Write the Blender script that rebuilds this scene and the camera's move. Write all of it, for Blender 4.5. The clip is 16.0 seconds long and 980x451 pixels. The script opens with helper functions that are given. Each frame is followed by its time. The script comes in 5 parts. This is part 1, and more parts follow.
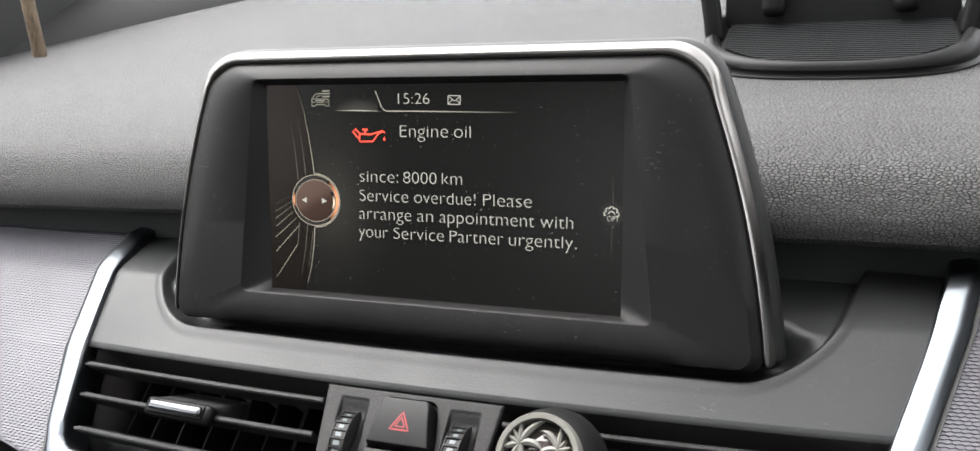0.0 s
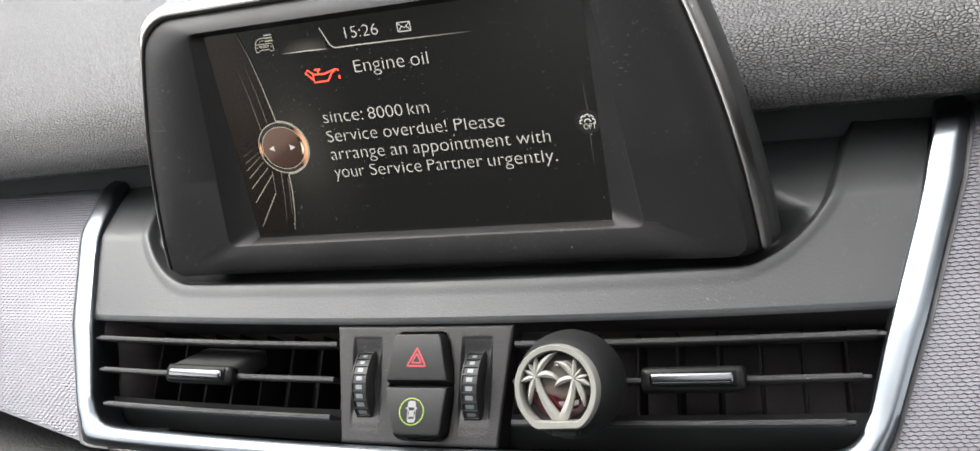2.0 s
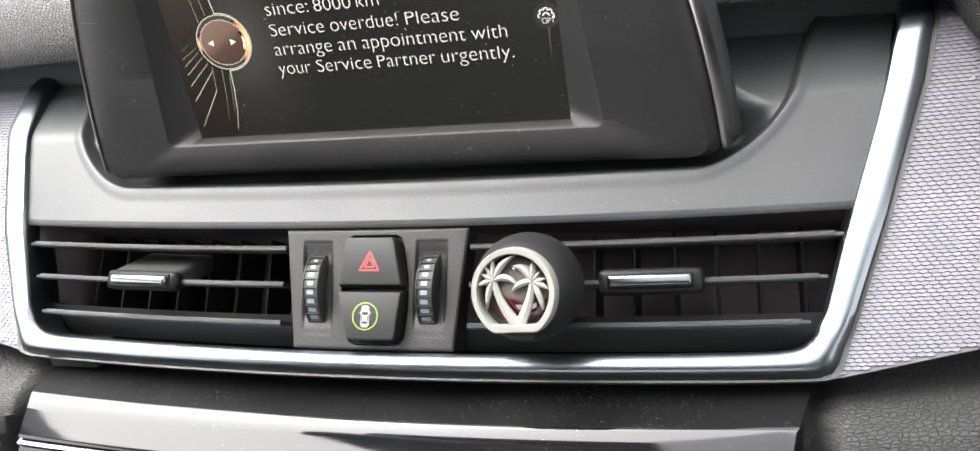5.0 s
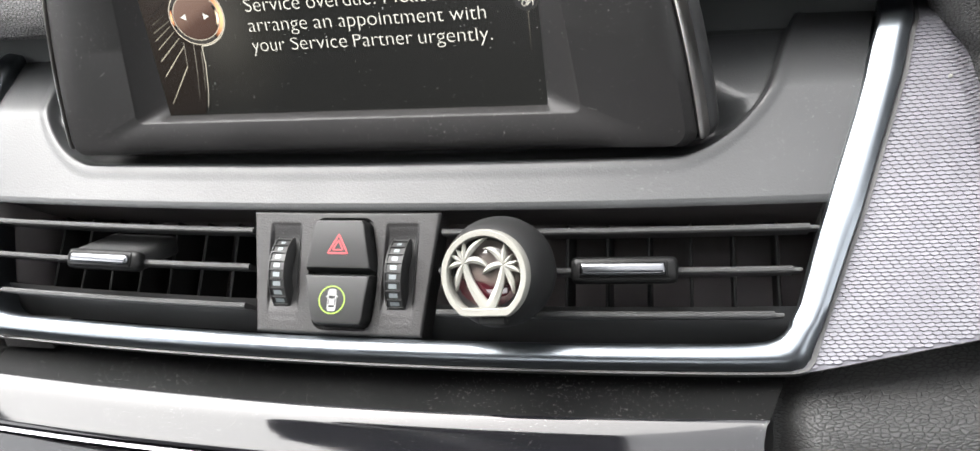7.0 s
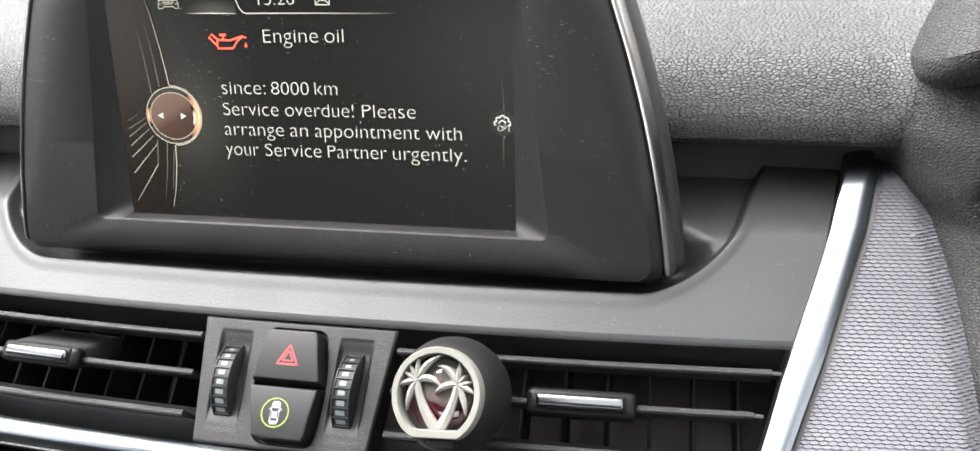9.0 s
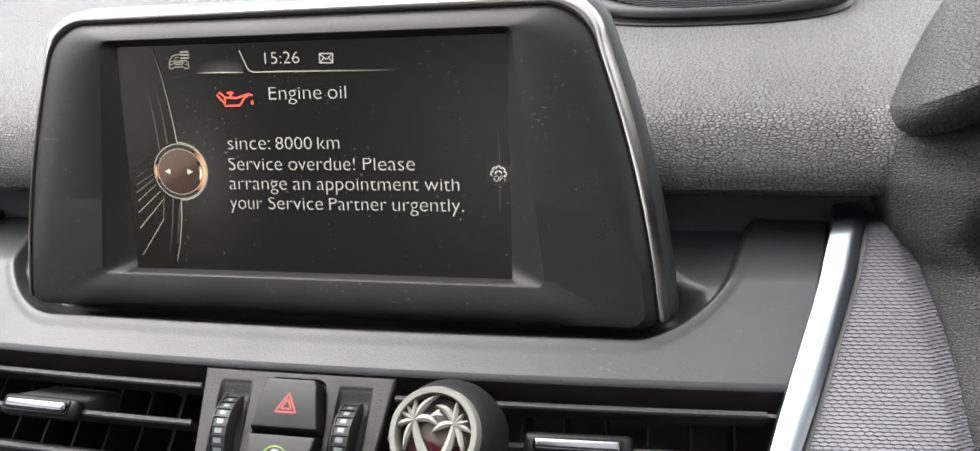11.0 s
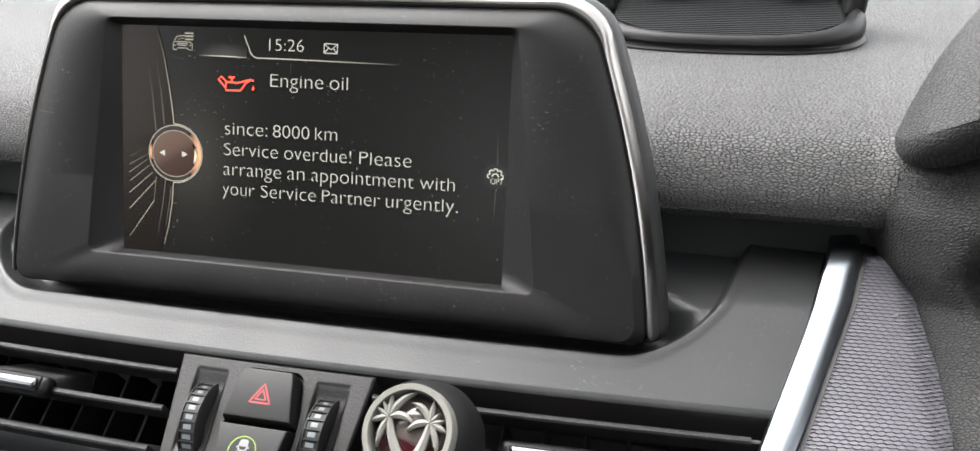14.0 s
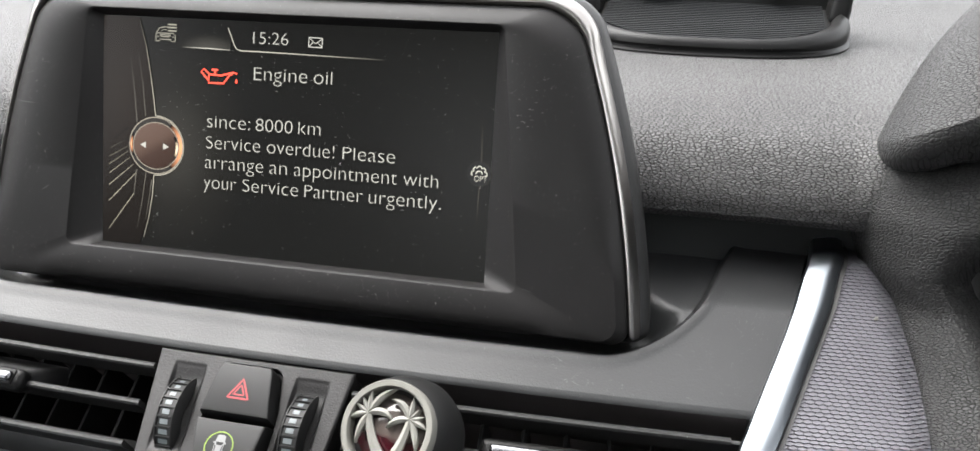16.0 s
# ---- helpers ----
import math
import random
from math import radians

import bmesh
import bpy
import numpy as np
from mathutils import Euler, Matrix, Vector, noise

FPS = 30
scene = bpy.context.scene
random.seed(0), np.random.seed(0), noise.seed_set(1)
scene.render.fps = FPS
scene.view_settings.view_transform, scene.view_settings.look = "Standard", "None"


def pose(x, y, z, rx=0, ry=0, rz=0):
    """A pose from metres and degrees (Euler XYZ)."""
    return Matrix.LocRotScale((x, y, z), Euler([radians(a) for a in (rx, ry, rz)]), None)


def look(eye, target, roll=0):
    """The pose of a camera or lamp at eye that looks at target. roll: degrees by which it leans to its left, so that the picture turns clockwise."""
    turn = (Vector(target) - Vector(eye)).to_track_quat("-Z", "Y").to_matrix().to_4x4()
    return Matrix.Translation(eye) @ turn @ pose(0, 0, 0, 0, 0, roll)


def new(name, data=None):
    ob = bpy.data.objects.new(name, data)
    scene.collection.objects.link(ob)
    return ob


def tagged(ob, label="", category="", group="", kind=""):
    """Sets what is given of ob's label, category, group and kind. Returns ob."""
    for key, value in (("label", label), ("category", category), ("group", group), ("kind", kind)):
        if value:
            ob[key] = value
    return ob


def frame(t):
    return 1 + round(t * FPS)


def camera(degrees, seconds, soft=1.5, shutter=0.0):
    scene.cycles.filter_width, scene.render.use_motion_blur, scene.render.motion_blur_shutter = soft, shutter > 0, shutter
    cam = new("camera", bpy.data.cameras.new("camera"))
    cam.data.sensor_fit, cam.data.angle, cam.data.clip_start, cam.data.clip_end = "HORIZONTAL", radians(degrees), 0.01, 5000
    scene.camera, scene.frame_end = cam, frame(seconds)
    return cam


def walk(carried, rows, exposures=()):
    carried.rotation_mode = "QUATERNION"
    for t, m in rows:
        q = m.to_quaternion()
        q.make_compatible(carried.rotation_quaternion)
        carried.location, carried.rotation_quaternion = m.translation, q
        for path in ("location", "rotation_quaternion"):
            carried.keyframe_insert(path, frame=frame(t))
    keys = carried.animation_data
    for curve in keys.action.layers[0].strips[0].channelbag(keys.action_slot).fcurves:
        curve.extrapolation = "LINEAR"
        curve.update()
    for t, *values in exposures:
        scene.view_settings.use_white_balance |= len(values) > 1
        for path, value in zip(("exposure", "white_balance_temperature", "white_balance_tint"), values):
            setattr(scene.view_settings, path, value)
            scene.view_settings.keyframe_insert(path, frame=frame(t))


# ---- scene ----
cam = camera(56.3, 16.0)
# the dash's own axes: the screen's foot is the origin, and the screen leans back
RIG = pose(0, 0, 0.95, -12, 0, 0)
PATH = [
    (0, (0.1440, -0.3052, 0.0718), (-0.5848, 1.5330, -0.1824), -0.06),
    (0.5, (0.1397, -0.3049, 0.0716), (-0.5458, 1.5490, -0.1751), 0.71),
    (1, (0.1376, -0.3047, 0.0700), (-0.5172, 1.5640, -0.1768), 1.04),
    (1.1, (0.1420, -0.3016, 0.0724), (-0.5404, 1.5560, -0.2043), -0.52),
    (1.2, (0.1433, -0.3065, 0.0889), (-0.5345, 1.5420, -0.2628), -2.29),
    (1.3, (0.1447, -0.3004, 0.1043), (-0.5396, 1.5170, -0.3843), -5.15),
    (1.4, (0.1470, -0.2932, 0.1098), (-0.5538, 1.5010, -0.4428), -7.52),
    (1.5, (0.1494, -0.2921, 0.1163), (-0.5679, 1.4820, -0.4802), -9.59),
    (2, (0.1428, -0.2878, 0.1148), (-0.5606, 1.4520, -0.5774), -10.90),
    (2.5, (0.1411, -0.2856, 0.1165), (-0.5384, 1.4440, -0.6277), -10.61),
    (3, (0.1399, -0.2847, 0.1147), (-0.5090, 1.4410, -0.6571), -10.27),
    (3.5, (0.1396, -0.2836, 0.1140), (-0.4882, 1.4440, -0.6791), -9.98),
    (4, (0.1394, -0.2829, 0.1144), (-0.4719, 1.4250, -0.7285), -10.03),
    (4.5, (0.1392, -0.2828, 0.1146), (-0.4664, 1.4010, -0.7648), -10.28),
    (5, (0.1368, -0.2800, 0.1121), (-0.4624, 1.3960, -0.7969), -10.21),
    (5.2, (0.1368, -0.2796, 0.1115), (-0.4604, 1.3960, -0.8094), -10.21),
    (7.3, (0.1357, -0.2805, 0.0992), (-0.4015, 1.4140, -0.7730), -7.41),
    (7.5, (0.1357, -0.2805, 0.0986), (-0.3975, 1.4140, -0.7668), -7.16),
    (8, (0.1339, -0.2794, 0.0923), (-0.3766, 1.5120, -0.6565), -2.80),
    (8.5, (0.1349, -0.2801, 0.0895), (-0.3600, 1.5630, -0.5284), -1.76),
    (9, (0.1357, -0.2802, 0.0878), (-0.3481, 1.5800, -0.4852), -1.55),
    (9.2, (0.1359, -0.2802, 0.0869), (-0.3384, 1.5810, -0.4774), -1.31),
    (11.3, (0.1408, -0.2931, 0.0720), (-0.3574, 1.6120, -0.2694), -1.87),
    (11.5, (0.1423, -0.2942, 0.0712), (-0.3700, 1.6070, -0.2638), -1.59),
    (12, (0.1415, -0.2898, 0.0682), (-0.3820, 1.6150, -0.2472), -0.55),
    (12.5, (0.1416, -0.2891, 0.0667), (-0.3895, 1.6170, -0.2278), 0.24),
    (13, (0.1415, -0.2879, 0.0638), (-0.3745, 1.6210, -0.2301), 1.57),
    (13.5, (0.1404, -0.2867, 0.0630), (-0.3628, 1.6270, -0.2187), 1.96),
    (14, (0.1405, -0.2872, 0.0620), (-0.3515, 1.6290, -0.2215), 2.62),
    (14.5, (0.1407, -0.2859, 0.0602), (-0.3438, 1.6310, -0.2247), 3.34),
    (15, (0.1403, -0.2858, 0.0597), (-0.3358, 1.6360, -0.2208), 3.54),
    (15.5, (0.1402, -0.2862, 0.0596), (-0.3237, 1.6390, -0.2188), 3.73),
    (16, (0.1403, -0.2864, 0.0600), (-0.3159, 1.6400, -0.2146), 3.63),
]
walk(cam, [(t, RIG @ look(eye, target, roll)) for t, eye, target, roll in PATH], exposures=[(0, 2.40), (1.2, 2.46), (2.0, 2.66), (3.0, 2.99), (4.5, 3.26), (8.0, 3.39), (9.2, 3.18), (11.5, 2.73), (16, 2.68)])

# ---- world, daylight and exposure ----
world = bpy.data.worlds.new("overcast_sky")
scene.world = world
world.use_nodes = True
wn = world.node_tree
wn.nodes.clear()
sky = wn.nodes.new("ShaderNodeTexSky")
sky.sky_type, sky.sun_disc = "NISHITA", False
sky.sun_elevation, sky.sun_rotation = radians(61), radians(-78)
sky.air_density, sky.dust_density = 1.0, 3.0
cloud = wn.nodes.new("ShaderNodeHueSaturation")
cloud.inputs["Saturation"].default_value = 0.08
bg = wn.nodes.new("ShaderNodeBackground")
bg.inputs["Strength"].default_value = 0.15
wout = wn.nodes.new("ShaderNodeOutputWorld")
wn.links.new(sky.outputs[0], cloud.inputs["Color"])
wn.links.new(cloud.outputs[0], bg.inputs["Color"])
wn.links.new(bg.outputs[0], wout.inputs[0])
sun_data = bpy.data.lights.new("sun", "SUN")
sun_data.energy, sun_data.angle, sun_data.color = 0.75, radians(58), (1.0, 0.97, 0.93)
sun = new("sun", sun_data)
sun.matrix_world = look((-4.6, 1.0, 8.5), (0, 0, 0))

# ---- materials ----


def principled(name, color, rough=0.5, metal=0.0, spec=0.5):
    m = bpy.data.materials.new(name)
    m.use_nodes = True
    b = m.node_tree.nodes["Principled BSDF"]
    b.inputs["Base Color"].default_value = (*color, 1)
    b.inputs["Roughness"].default_value = rough
    b.inputs["Metallic"].default_value = metal
    b.inputs["Specular IOR Level"].default_value = spec
    return m, m.node_tree, b


def add(tree, kind, **values):
    n = tree.nodes.new(kind)
    for k, v in values.items():
        n.inputs[k.replace("_", " ")].default_value = v
    return n


def coords(tree, scale=(1, 1, 1)):
    tc = tree.nodes.new("ShaderNodeTexCoord")
    mp = tree.nodes.new("ShaderNodeMapping")
    mp.inputs["Scale"].default_value = scale
    tree.links.new(tc.outputs["Object"], mp.inputs["Vector"])
    return mp.outputs[0]


def ramp(tree, source, stops):
    r = tree.nodes.new("ShaderNodeValToRGB")
    while len(r.color_ramp.elements) < len(stops):
        r.color_ramp.elements.new(0.5)
    for e, (p, c) in zip(r.color_ramp.elements, stops):
        e.position, e.color = p, (*c, 1) if len(c) == 3 else c
    tree.links.new(source, r.inputs[0])
    return r.outputs[0]


def grey(v):
    return (v, v, v)


def mix(tree, factor, a, b):
    m = tree.nodes.new("ShaderNodeMix")
    m.data_type = "RGBA"
    for socket, value in ((m.inputs[0], factor), (m.inputs[6], a), (m.inputs[7], b)):
        if hasattr(value, "is_output"):
            tree.links.new(value, socket)
        else:
            socket.default_value = value if isinstance(value, (int, float)) else (*value, 1)
    return m.outputs[2]


def bump(tree, bsdf, height, strength, distance):
    b = add(tree, "ShaderNodeBump", Strength=strength, Distance=distance)
    tree.links.new(height, b.inputs["Height"])
    last = bsdf.inputs["Normal"].links
    if last:
        tree.links.new(last[0].from_socket, b.inputs["Normal"])
    tree.links.new(b.outputs[0], bsdf.inputs["Normal"])


def math_node(tree, kind, a, b):
    n = tree.nodes.new("ShaderNodeMath")
    n.operation = kind
    for socket, value in zip(n.inputs, (a, b)):
        if hasattr(value, "is_output"):
            tree.links.new(value, socket)
        else:
            socket.default_value = value
    return n.outputs[0]


def dust(tree, vec, scale, amount):
    """A mask of sparse, ragged specks and short fibres that gather in places."""
    wob = add(tree, "ShaderNodeTexNoise", Scale=scale * 1.6, Detail=2.0)
    tree.links.new(vec, wob.inputs["Vector"])
    bent = tree.nodes.new("ShaderNodeMix")
    bent.data_type = "VECTOR"
    bent.inputs[0].default_value = 0.55 / scale
    tree.links.new(vec, bent.inputs[4])
    tree.links.new(wob.outputs["Color"], bent.inputs[5])
    masks = []
    for k, (stretch, keep, size) in enumerate((((1, 1, 1), 0.72, 0.55), ((0.16, 1.5, 1.5), 0.62, 0.5), ((0.5, 1.5, 0.22), 0.74, 0.5))):
        mp = tree.nodes.new("ShaderNodeMapping")
        mp.inputs["Scale"].default_value = stretch
        mp.inputs["Rotation"].default_value = (0.4 * k, 0.7 * k, 0.3)
        tree.links.new(bent.outputs[1], mp.inputs["Vector"])
        v = add(tree, "ShaderNodeTexVoronoi", Scale=scale)
        tree.links.new(mp.outputs[0], v.inputs["Vector"])
        n = add(tree, "ShaderNodeTexNoise", Scale=45.0, Detail=3.0)
        tree.links.new(vec, n.inputs["Vector"])
        r = tree.nodes.new("ShaderNodeMapRange")
        for name, value in (("From Min", 0.40), ("From Max", 0.72), ("To Min", 0.45), ("To Max", 1.0)):
            r.inputs[name].default_value = value
        tree.links.new(n.outputs[0], r.inputs["Value"])
        sep = tree.nodes.new("ShaderNodeSeparateColor")
        tree.links.new(v.outputs["Color"], sep.inputs[0])
        limit = math_node(tree, "MULTIPLY", r.outputs[0], math_node(tree, "MULTIPLY", sep.outputs[1], amount * size))
        hit = math_node(tree, "LESS_THAN", v.outputs["Distance"], limit)
        masks.append(math_node(tree, "MULTIPLY", hit, math_node(tree, "GREATER_THAN", sep.outputs[0], keep)))
    return math_node(tree, "MAXIMUM", math_node(tree, "MAXIMUM", masks[0], masks[1]), masks[2])


def leather(name, base, cell=300, depth=0.00035, dark=0.35, tint=(1, 1, 1), stretch=0.46, rough=0.5, lip=-9.0):
    """Grained skin: flat wrinkled islands parted by creases that come and go, their shade put into the colour."""
    m, t, b = principled(name, tuple(base * c for c in tint), rough, 0, 0.32)
    # unrolled over the skin: across the car, and up the slope
    sep = t.nodes.new("ShaderNodeSeparateXYZ")
    t.links.new(coords(t), sep.inputs[0])
    flat = t.nodes.new("ShaderNodeCombineXYZ")
    t.links.new(math_node(t, "ADD", math_node(t, "MULTIPLY", sep.outputs[0], stretch), math_node(t, "MULTIPLY", sep.outputs[1], -0.2)), flat.inputs[0])
    t.links.new(math_node(t, "ADD", math_node(t, "MULTIPLY", sep.outputs[2], 1.0), math_node(t, "MULTIPLY", math_node(t, "MAXIMUM", sep.outputs[1], lip), 0.42)), flat.inputs[1])
    vec = flat.outputs[0]
    bent = vec
    for scale, push in ((cell * 0.30, 0.8 / cell), (cell * 1.3, 0.4 / cell)):
        warp = add(t, "ShaderNodeTexNoise", Scale=scale, Detail=2.0)
        t.links.new(vec, warp.inputs["Vector"])
        shift = t.nodes.new("ShaderNodeVectorMath")
        shift.operation = "MULTIPLY_ADD"
        shift.inputs[1].default_value = (push, push, 0)
        t.links.new(warp.outputs["Color"], shift.inputs[0])
        t.links.new(bent, shift.inputs[2])
        bent = shift.outputs[0]
    fade = add(t, "ShaderNodeTexNoise", Scale=cell * 0.8, Detail=2.0)
    t.links.new(vec, fade.inputs["Vector"])
    come = ramp(t, fade.outputs[0], [(0.36, grey(0.0)), (0.62, grey(1.0))])
    heights = []
    for size, wide in ((cell, 0.068), (cell * 1.9, 0.09)):
        v = t.nodes.new("ShaderNodeTexVoronoi")
        v.voronoi_dimensions, v.feature = "2D", "DISTANCE_TO_EDGE"
        v.inputs["Scale"].default_value = size
        t.links.new(bent, v.inputs["Vector"])
        heights.append(ramp(t, v.outputs["Distance"], [(0.0, grey(0.0)), (wide * 0.6, grey(0.30)), (wide * 1.4, grey(0.75)), (wide * 4.0, grey(1.0))]))
    main = mix(t, come, mix(t, 0.15, heights[0], grey(1.0)), heights[0])
    second = mix(t, come, mix(t, 0.3, heights[1], grey(1.0)), mix(t, 0.8, heights[1], grey(1.0)))
    fine = add(t, "ShaderNodeTexNoise", Scale=cell * 5.0, Detail=2.0)
    t.links.new(vec, fine.inputs["Vector"])
    swell = add(t, "ShaderNodeTexNoise", Scale=cell * 0.9, Detail=1.0)
    t.links.new(vec, swell.inputs["Vector"])
    bump(t, b, fine.outputs[0], 0.25, depth * 0.25)
    bump(t, b, swell.outputs[0], 0.3, depth * 1.0)
    bump(t, b, second, 0.5, depth * 0.45)
    bump(t, b, main, 0.8, depth)
    blot = add(t, "ShaderNodeTexNoise", Scale=14.0, Detail=4.0)
    t.links.new(vec, blot.inputs["Vector"])
    col = ramp(t, blot.outputs[0], [(0.3, tuple(base * 0.9 * c for c in tint)), (0.7, tuple(base * 1.1 * c for c in tint))])
    # base colour darkened along the creases to stand for the shade in them
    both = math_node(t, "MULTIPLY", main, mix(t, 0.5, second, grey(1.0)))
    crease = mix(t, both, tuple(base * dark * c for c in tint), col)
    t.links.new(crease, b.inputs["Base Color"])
    t.links.new(ramp(t, both, [(0.0, grey(0.9)), (0.8, grey(rough * 1.1)), (1.0, grey(rough))]), b.inputs["Roughness"])
    return m


def plastic(name, base, rough, grain=2200, depth=0.00006, specks=0.0, tint=(1, 1, 1), spec=0.5):
    m, t, b = principled(name, tuple(base * c for c in tint), rough, 0, spec)
    vec = coords(t)
    fine = add(t, "ShaderNodeTexNoise", Scale=grain, Detail=3.0)
    t.links.new(vec, fine.inputs["Vector"])
    bump(t, b, fine.outputs[0], 0.6, depth)
    wear = add(t, "ShaderNodeTexNoise", Scale=35.0, Detail=5.0)
    t.links.new(vec, wear.inputs["Vector"])
    t.links.new(ramp(t, wear.outputs[0], [(0.3, grey(rough * 0.9)), (0.7, grey(min(1, rough * 1.12)))]), b.inputs["Roughness"])
    col = ramp(t, wear.outputs[0], [(0.25, tuple(base * 0.85 * c for c in tint)), (0.75, tuple(base * 1.2 * c for c in tint))])
    if specks:
        col = mix(t, dust(t, vec, 1900.0, specks), col, (0.16, 0.156, 0.152))
    t.links.new(col, b.inputs["Base Color"])
    return m


def glow(name, color, strength):
    m, t, b = principled(name, (0.004, 0.004, 0.004), 0.26, 0, 0.2)
    b.inputs["Emission Color"].default_value = (*color, 1)
    b.inputs["Emission Strength"].default_value = strength
    return m


def fading(name, color, strength, cx, cz, rx, rz, rest=0.0):
    """Light on the display that fades with the distance from (cx, cz)."""
    m, t, b = principled(name, (0.004, 0.004, 0.004), 0.26, 0, 0.2)
    tc = t.nodes.new("ShaderNodeTexCoord")
    mp = t.nodes.new("ShaderNodeMapping")
    mp.inputs["Location"].default_value = (-cx / rx, 0, -(cz + 0.016) / rz)
    mp.inputs["Scale"].default_value = (1 / rx, 0, 1 / rz)
    t.links.new(tc.outputs["Object"], mp.inputs["Vector"])
    g = t.nodes.new("ShaderNodeTexGradient")
    g.gradient_type = "SPHERICAL"
    t.links.new(mp.outputs[0], g.inputs[0])
    t.links.new(ramp(t, g.outputs[0], [(0.0, tuple(rest * c for c in color)), (0.6, tuple(0.7 * c for c in color)), (1.0, color)]), b.inputs["Emission Color"])
    b.inputs["Emission Strength"].default_value = strength
    return m


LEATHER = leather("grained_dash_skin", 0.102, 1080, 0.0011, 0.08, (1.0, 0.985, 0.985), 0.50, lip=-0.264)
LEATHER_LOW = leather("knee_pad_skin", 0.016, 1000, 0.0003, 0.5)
# dash skin again, its colour darkened for the shade on flank and hood
LEATHER_SHADED = leather("shaded_flank_skin", 0.032, 1000, 0.0006, 0.35, stretch=0.6)
FASCIA = plastic("satin_black_fascia", 0.022, 0.43, 1500, 0.00014, 0.40, (0.97, 1.0, 1.03), spec=0.34)
HOUSING = plastic("matt_black_housing", 0.02, 0.48, 3500, 0.00004, 0.2)
BEZEL = plastic("screen_bezel_plastic", 0.015, 0.46, 3500, 0.00004, 0.42, (1.05, 1, 1), spec=0.22)
BLACK = plastic("vent_black_plastic", 0.022, 0.5, 2500, 0.00005, 0.12)
SLAT = plastic("slat_black_plastic", 0.022, 0.40, 2500, 0.00004, 0.45, spec=0.3)
# shaft colour raised above black plastic to stand for lens glare
SHAFT = plastic("vent_shaft_lifted_black", 0.10, 0.7, specks=0.3, tint=(1.1, 1, 1), spec=0.2)
VANE = plastic("vane_grey_plastic", 0.012, 0.6, spec=0.15)
# dark tone for the shaded gap under the pad's lip
LIP_SHADE = plastic("lip_shade_grey", 0.032, 0.9, tint=(0.92, 1.0, 1.0))
SLIDER = plastic("slider_black_plastic", 0.022, 0.5, 2500, 0.00004, 0.5)
COLLAR = plastic("slider_collar_plastic", 0.006, 0.35, 3200, 0.00003, 0.3, spec=0.12)
BUTTON = plastic("button_black_plastic", 0.011, 0.48, 3200, 0.00003, spec=0.26)
PLATE = plastic("switch_plate_plastic", 0.011, 0.46, 1700, 0.00024, 0.4, (1.06, 1, 1), spec=0.3)
WHEEL = plastic("thumbwheel_plastic", 0.018, 0.5, 2600, 0.00003, 0.1, spec=0.25)
RUBBER = plastic("black_silicone", 0.008, 0.44, 1500, 0.00005, 0.25, spec=0.2)
MAT = plastic("grey_rubber_mat", 0.016, 0.6, 1500, 0.00004, 0.4, (0.94, 1.0, 1.08), spec=0.2)
BALL = plastic("soft_touch_black", 0.007, 0.6, 2500, 0.00004, 0.2, spec=0.3)
IVORY = plastic("ivory_plastic", 0.17, 0.45, 900, 0.00003, 0, (1.0, 0.98, 0.87))
SCRATCH = plastic("scratch_grey", 0.07, 0.5)
MARK = plastic("pale_marking", 0.18, 0.5)
WHEEL_MARK = plastic("blue_grey_marking", 0.16, 0.5, tint=(0.88, 1.0, 1.04))
RED_MARK = plastic("red_marking", 0.26, 0.5, tint=(1.0, 0.06, 0.08))
GREEN_MARK = plastic("green_marking", 0.24, 0.5, tint=(0.65, 1.0, 0.08))
SHELF = plastic("dusty_black_shelf", 0.005, 0.4, 2500, 0.00003, 0.55, spec=0.04)
BINNACLE = plastic("dark_binnacle", 0.015, 0.5)
FRIT = plastic("black_windscreen_border", 0.014, 0.5, 1200, 0.0001, spec=0.2)
LINER = plastic("headliner_cloth", 0.7, 0.9, 800, 0.0002)
TRIM_DARK = plastic("dark_cabin_trim", 0.07, 0.7)
GROUND = plastic("asphalt", 0.06, 0.85, 60, 0.004)
GLOSS, _t, _b = principled("piano_black", (0.006, 0.006, 0.007), 0.04)
_v = coords(_t)
_t.links.new(mix(_t, dust(_t, _v, 2000.0, 0.42), (0.006, 0.006, 0.007), (0.15, 0.15, 0.15)), _b.inputs["Base Color"])
_n = add(_t, "ShaderNodeTexNoise", Scale=60.0, Detail=6.0)
_t.links.new(_v, _n.inputs["Vector"])
_t.links.new(ramp(_t, _n.outputs[0], [(0.4, grey(0.03)), (0.75, grey(0.09))]), _b.inputs["Roughness"])
_b.inputs["Specular IOR Level"].default_value = 0.4
CHROME, _t, _b = principled("satin_chrome", (0.165, 0.180, 0.194), 0.28, 1.0)
_n = add(_t, "ShaderNodeTexNoise", Scale=180.0, Detail=6.0)
_t.links.new(coords(_t), _n.inputs["Vector"])
_t.links.new(ramp(_t, _n.outputs[0], [(0.35, grey(0.28)), (0.7, grey(0.34))]), _b.inputs["Roughness"])
BAND, _t, _b = principled("satin_chrome_band", (0.36, 0.345, 0.33), 0.3, 1.0)
BRIGHT, _t, _b = principled("bright_chrome", (0.135, 0.138, 0.146), 0.18, 1.0)
INLAY, _t, _b = principled("embossed_silver_inlay", (0.22, 0.215, 0.235), 0.46, 0.25)
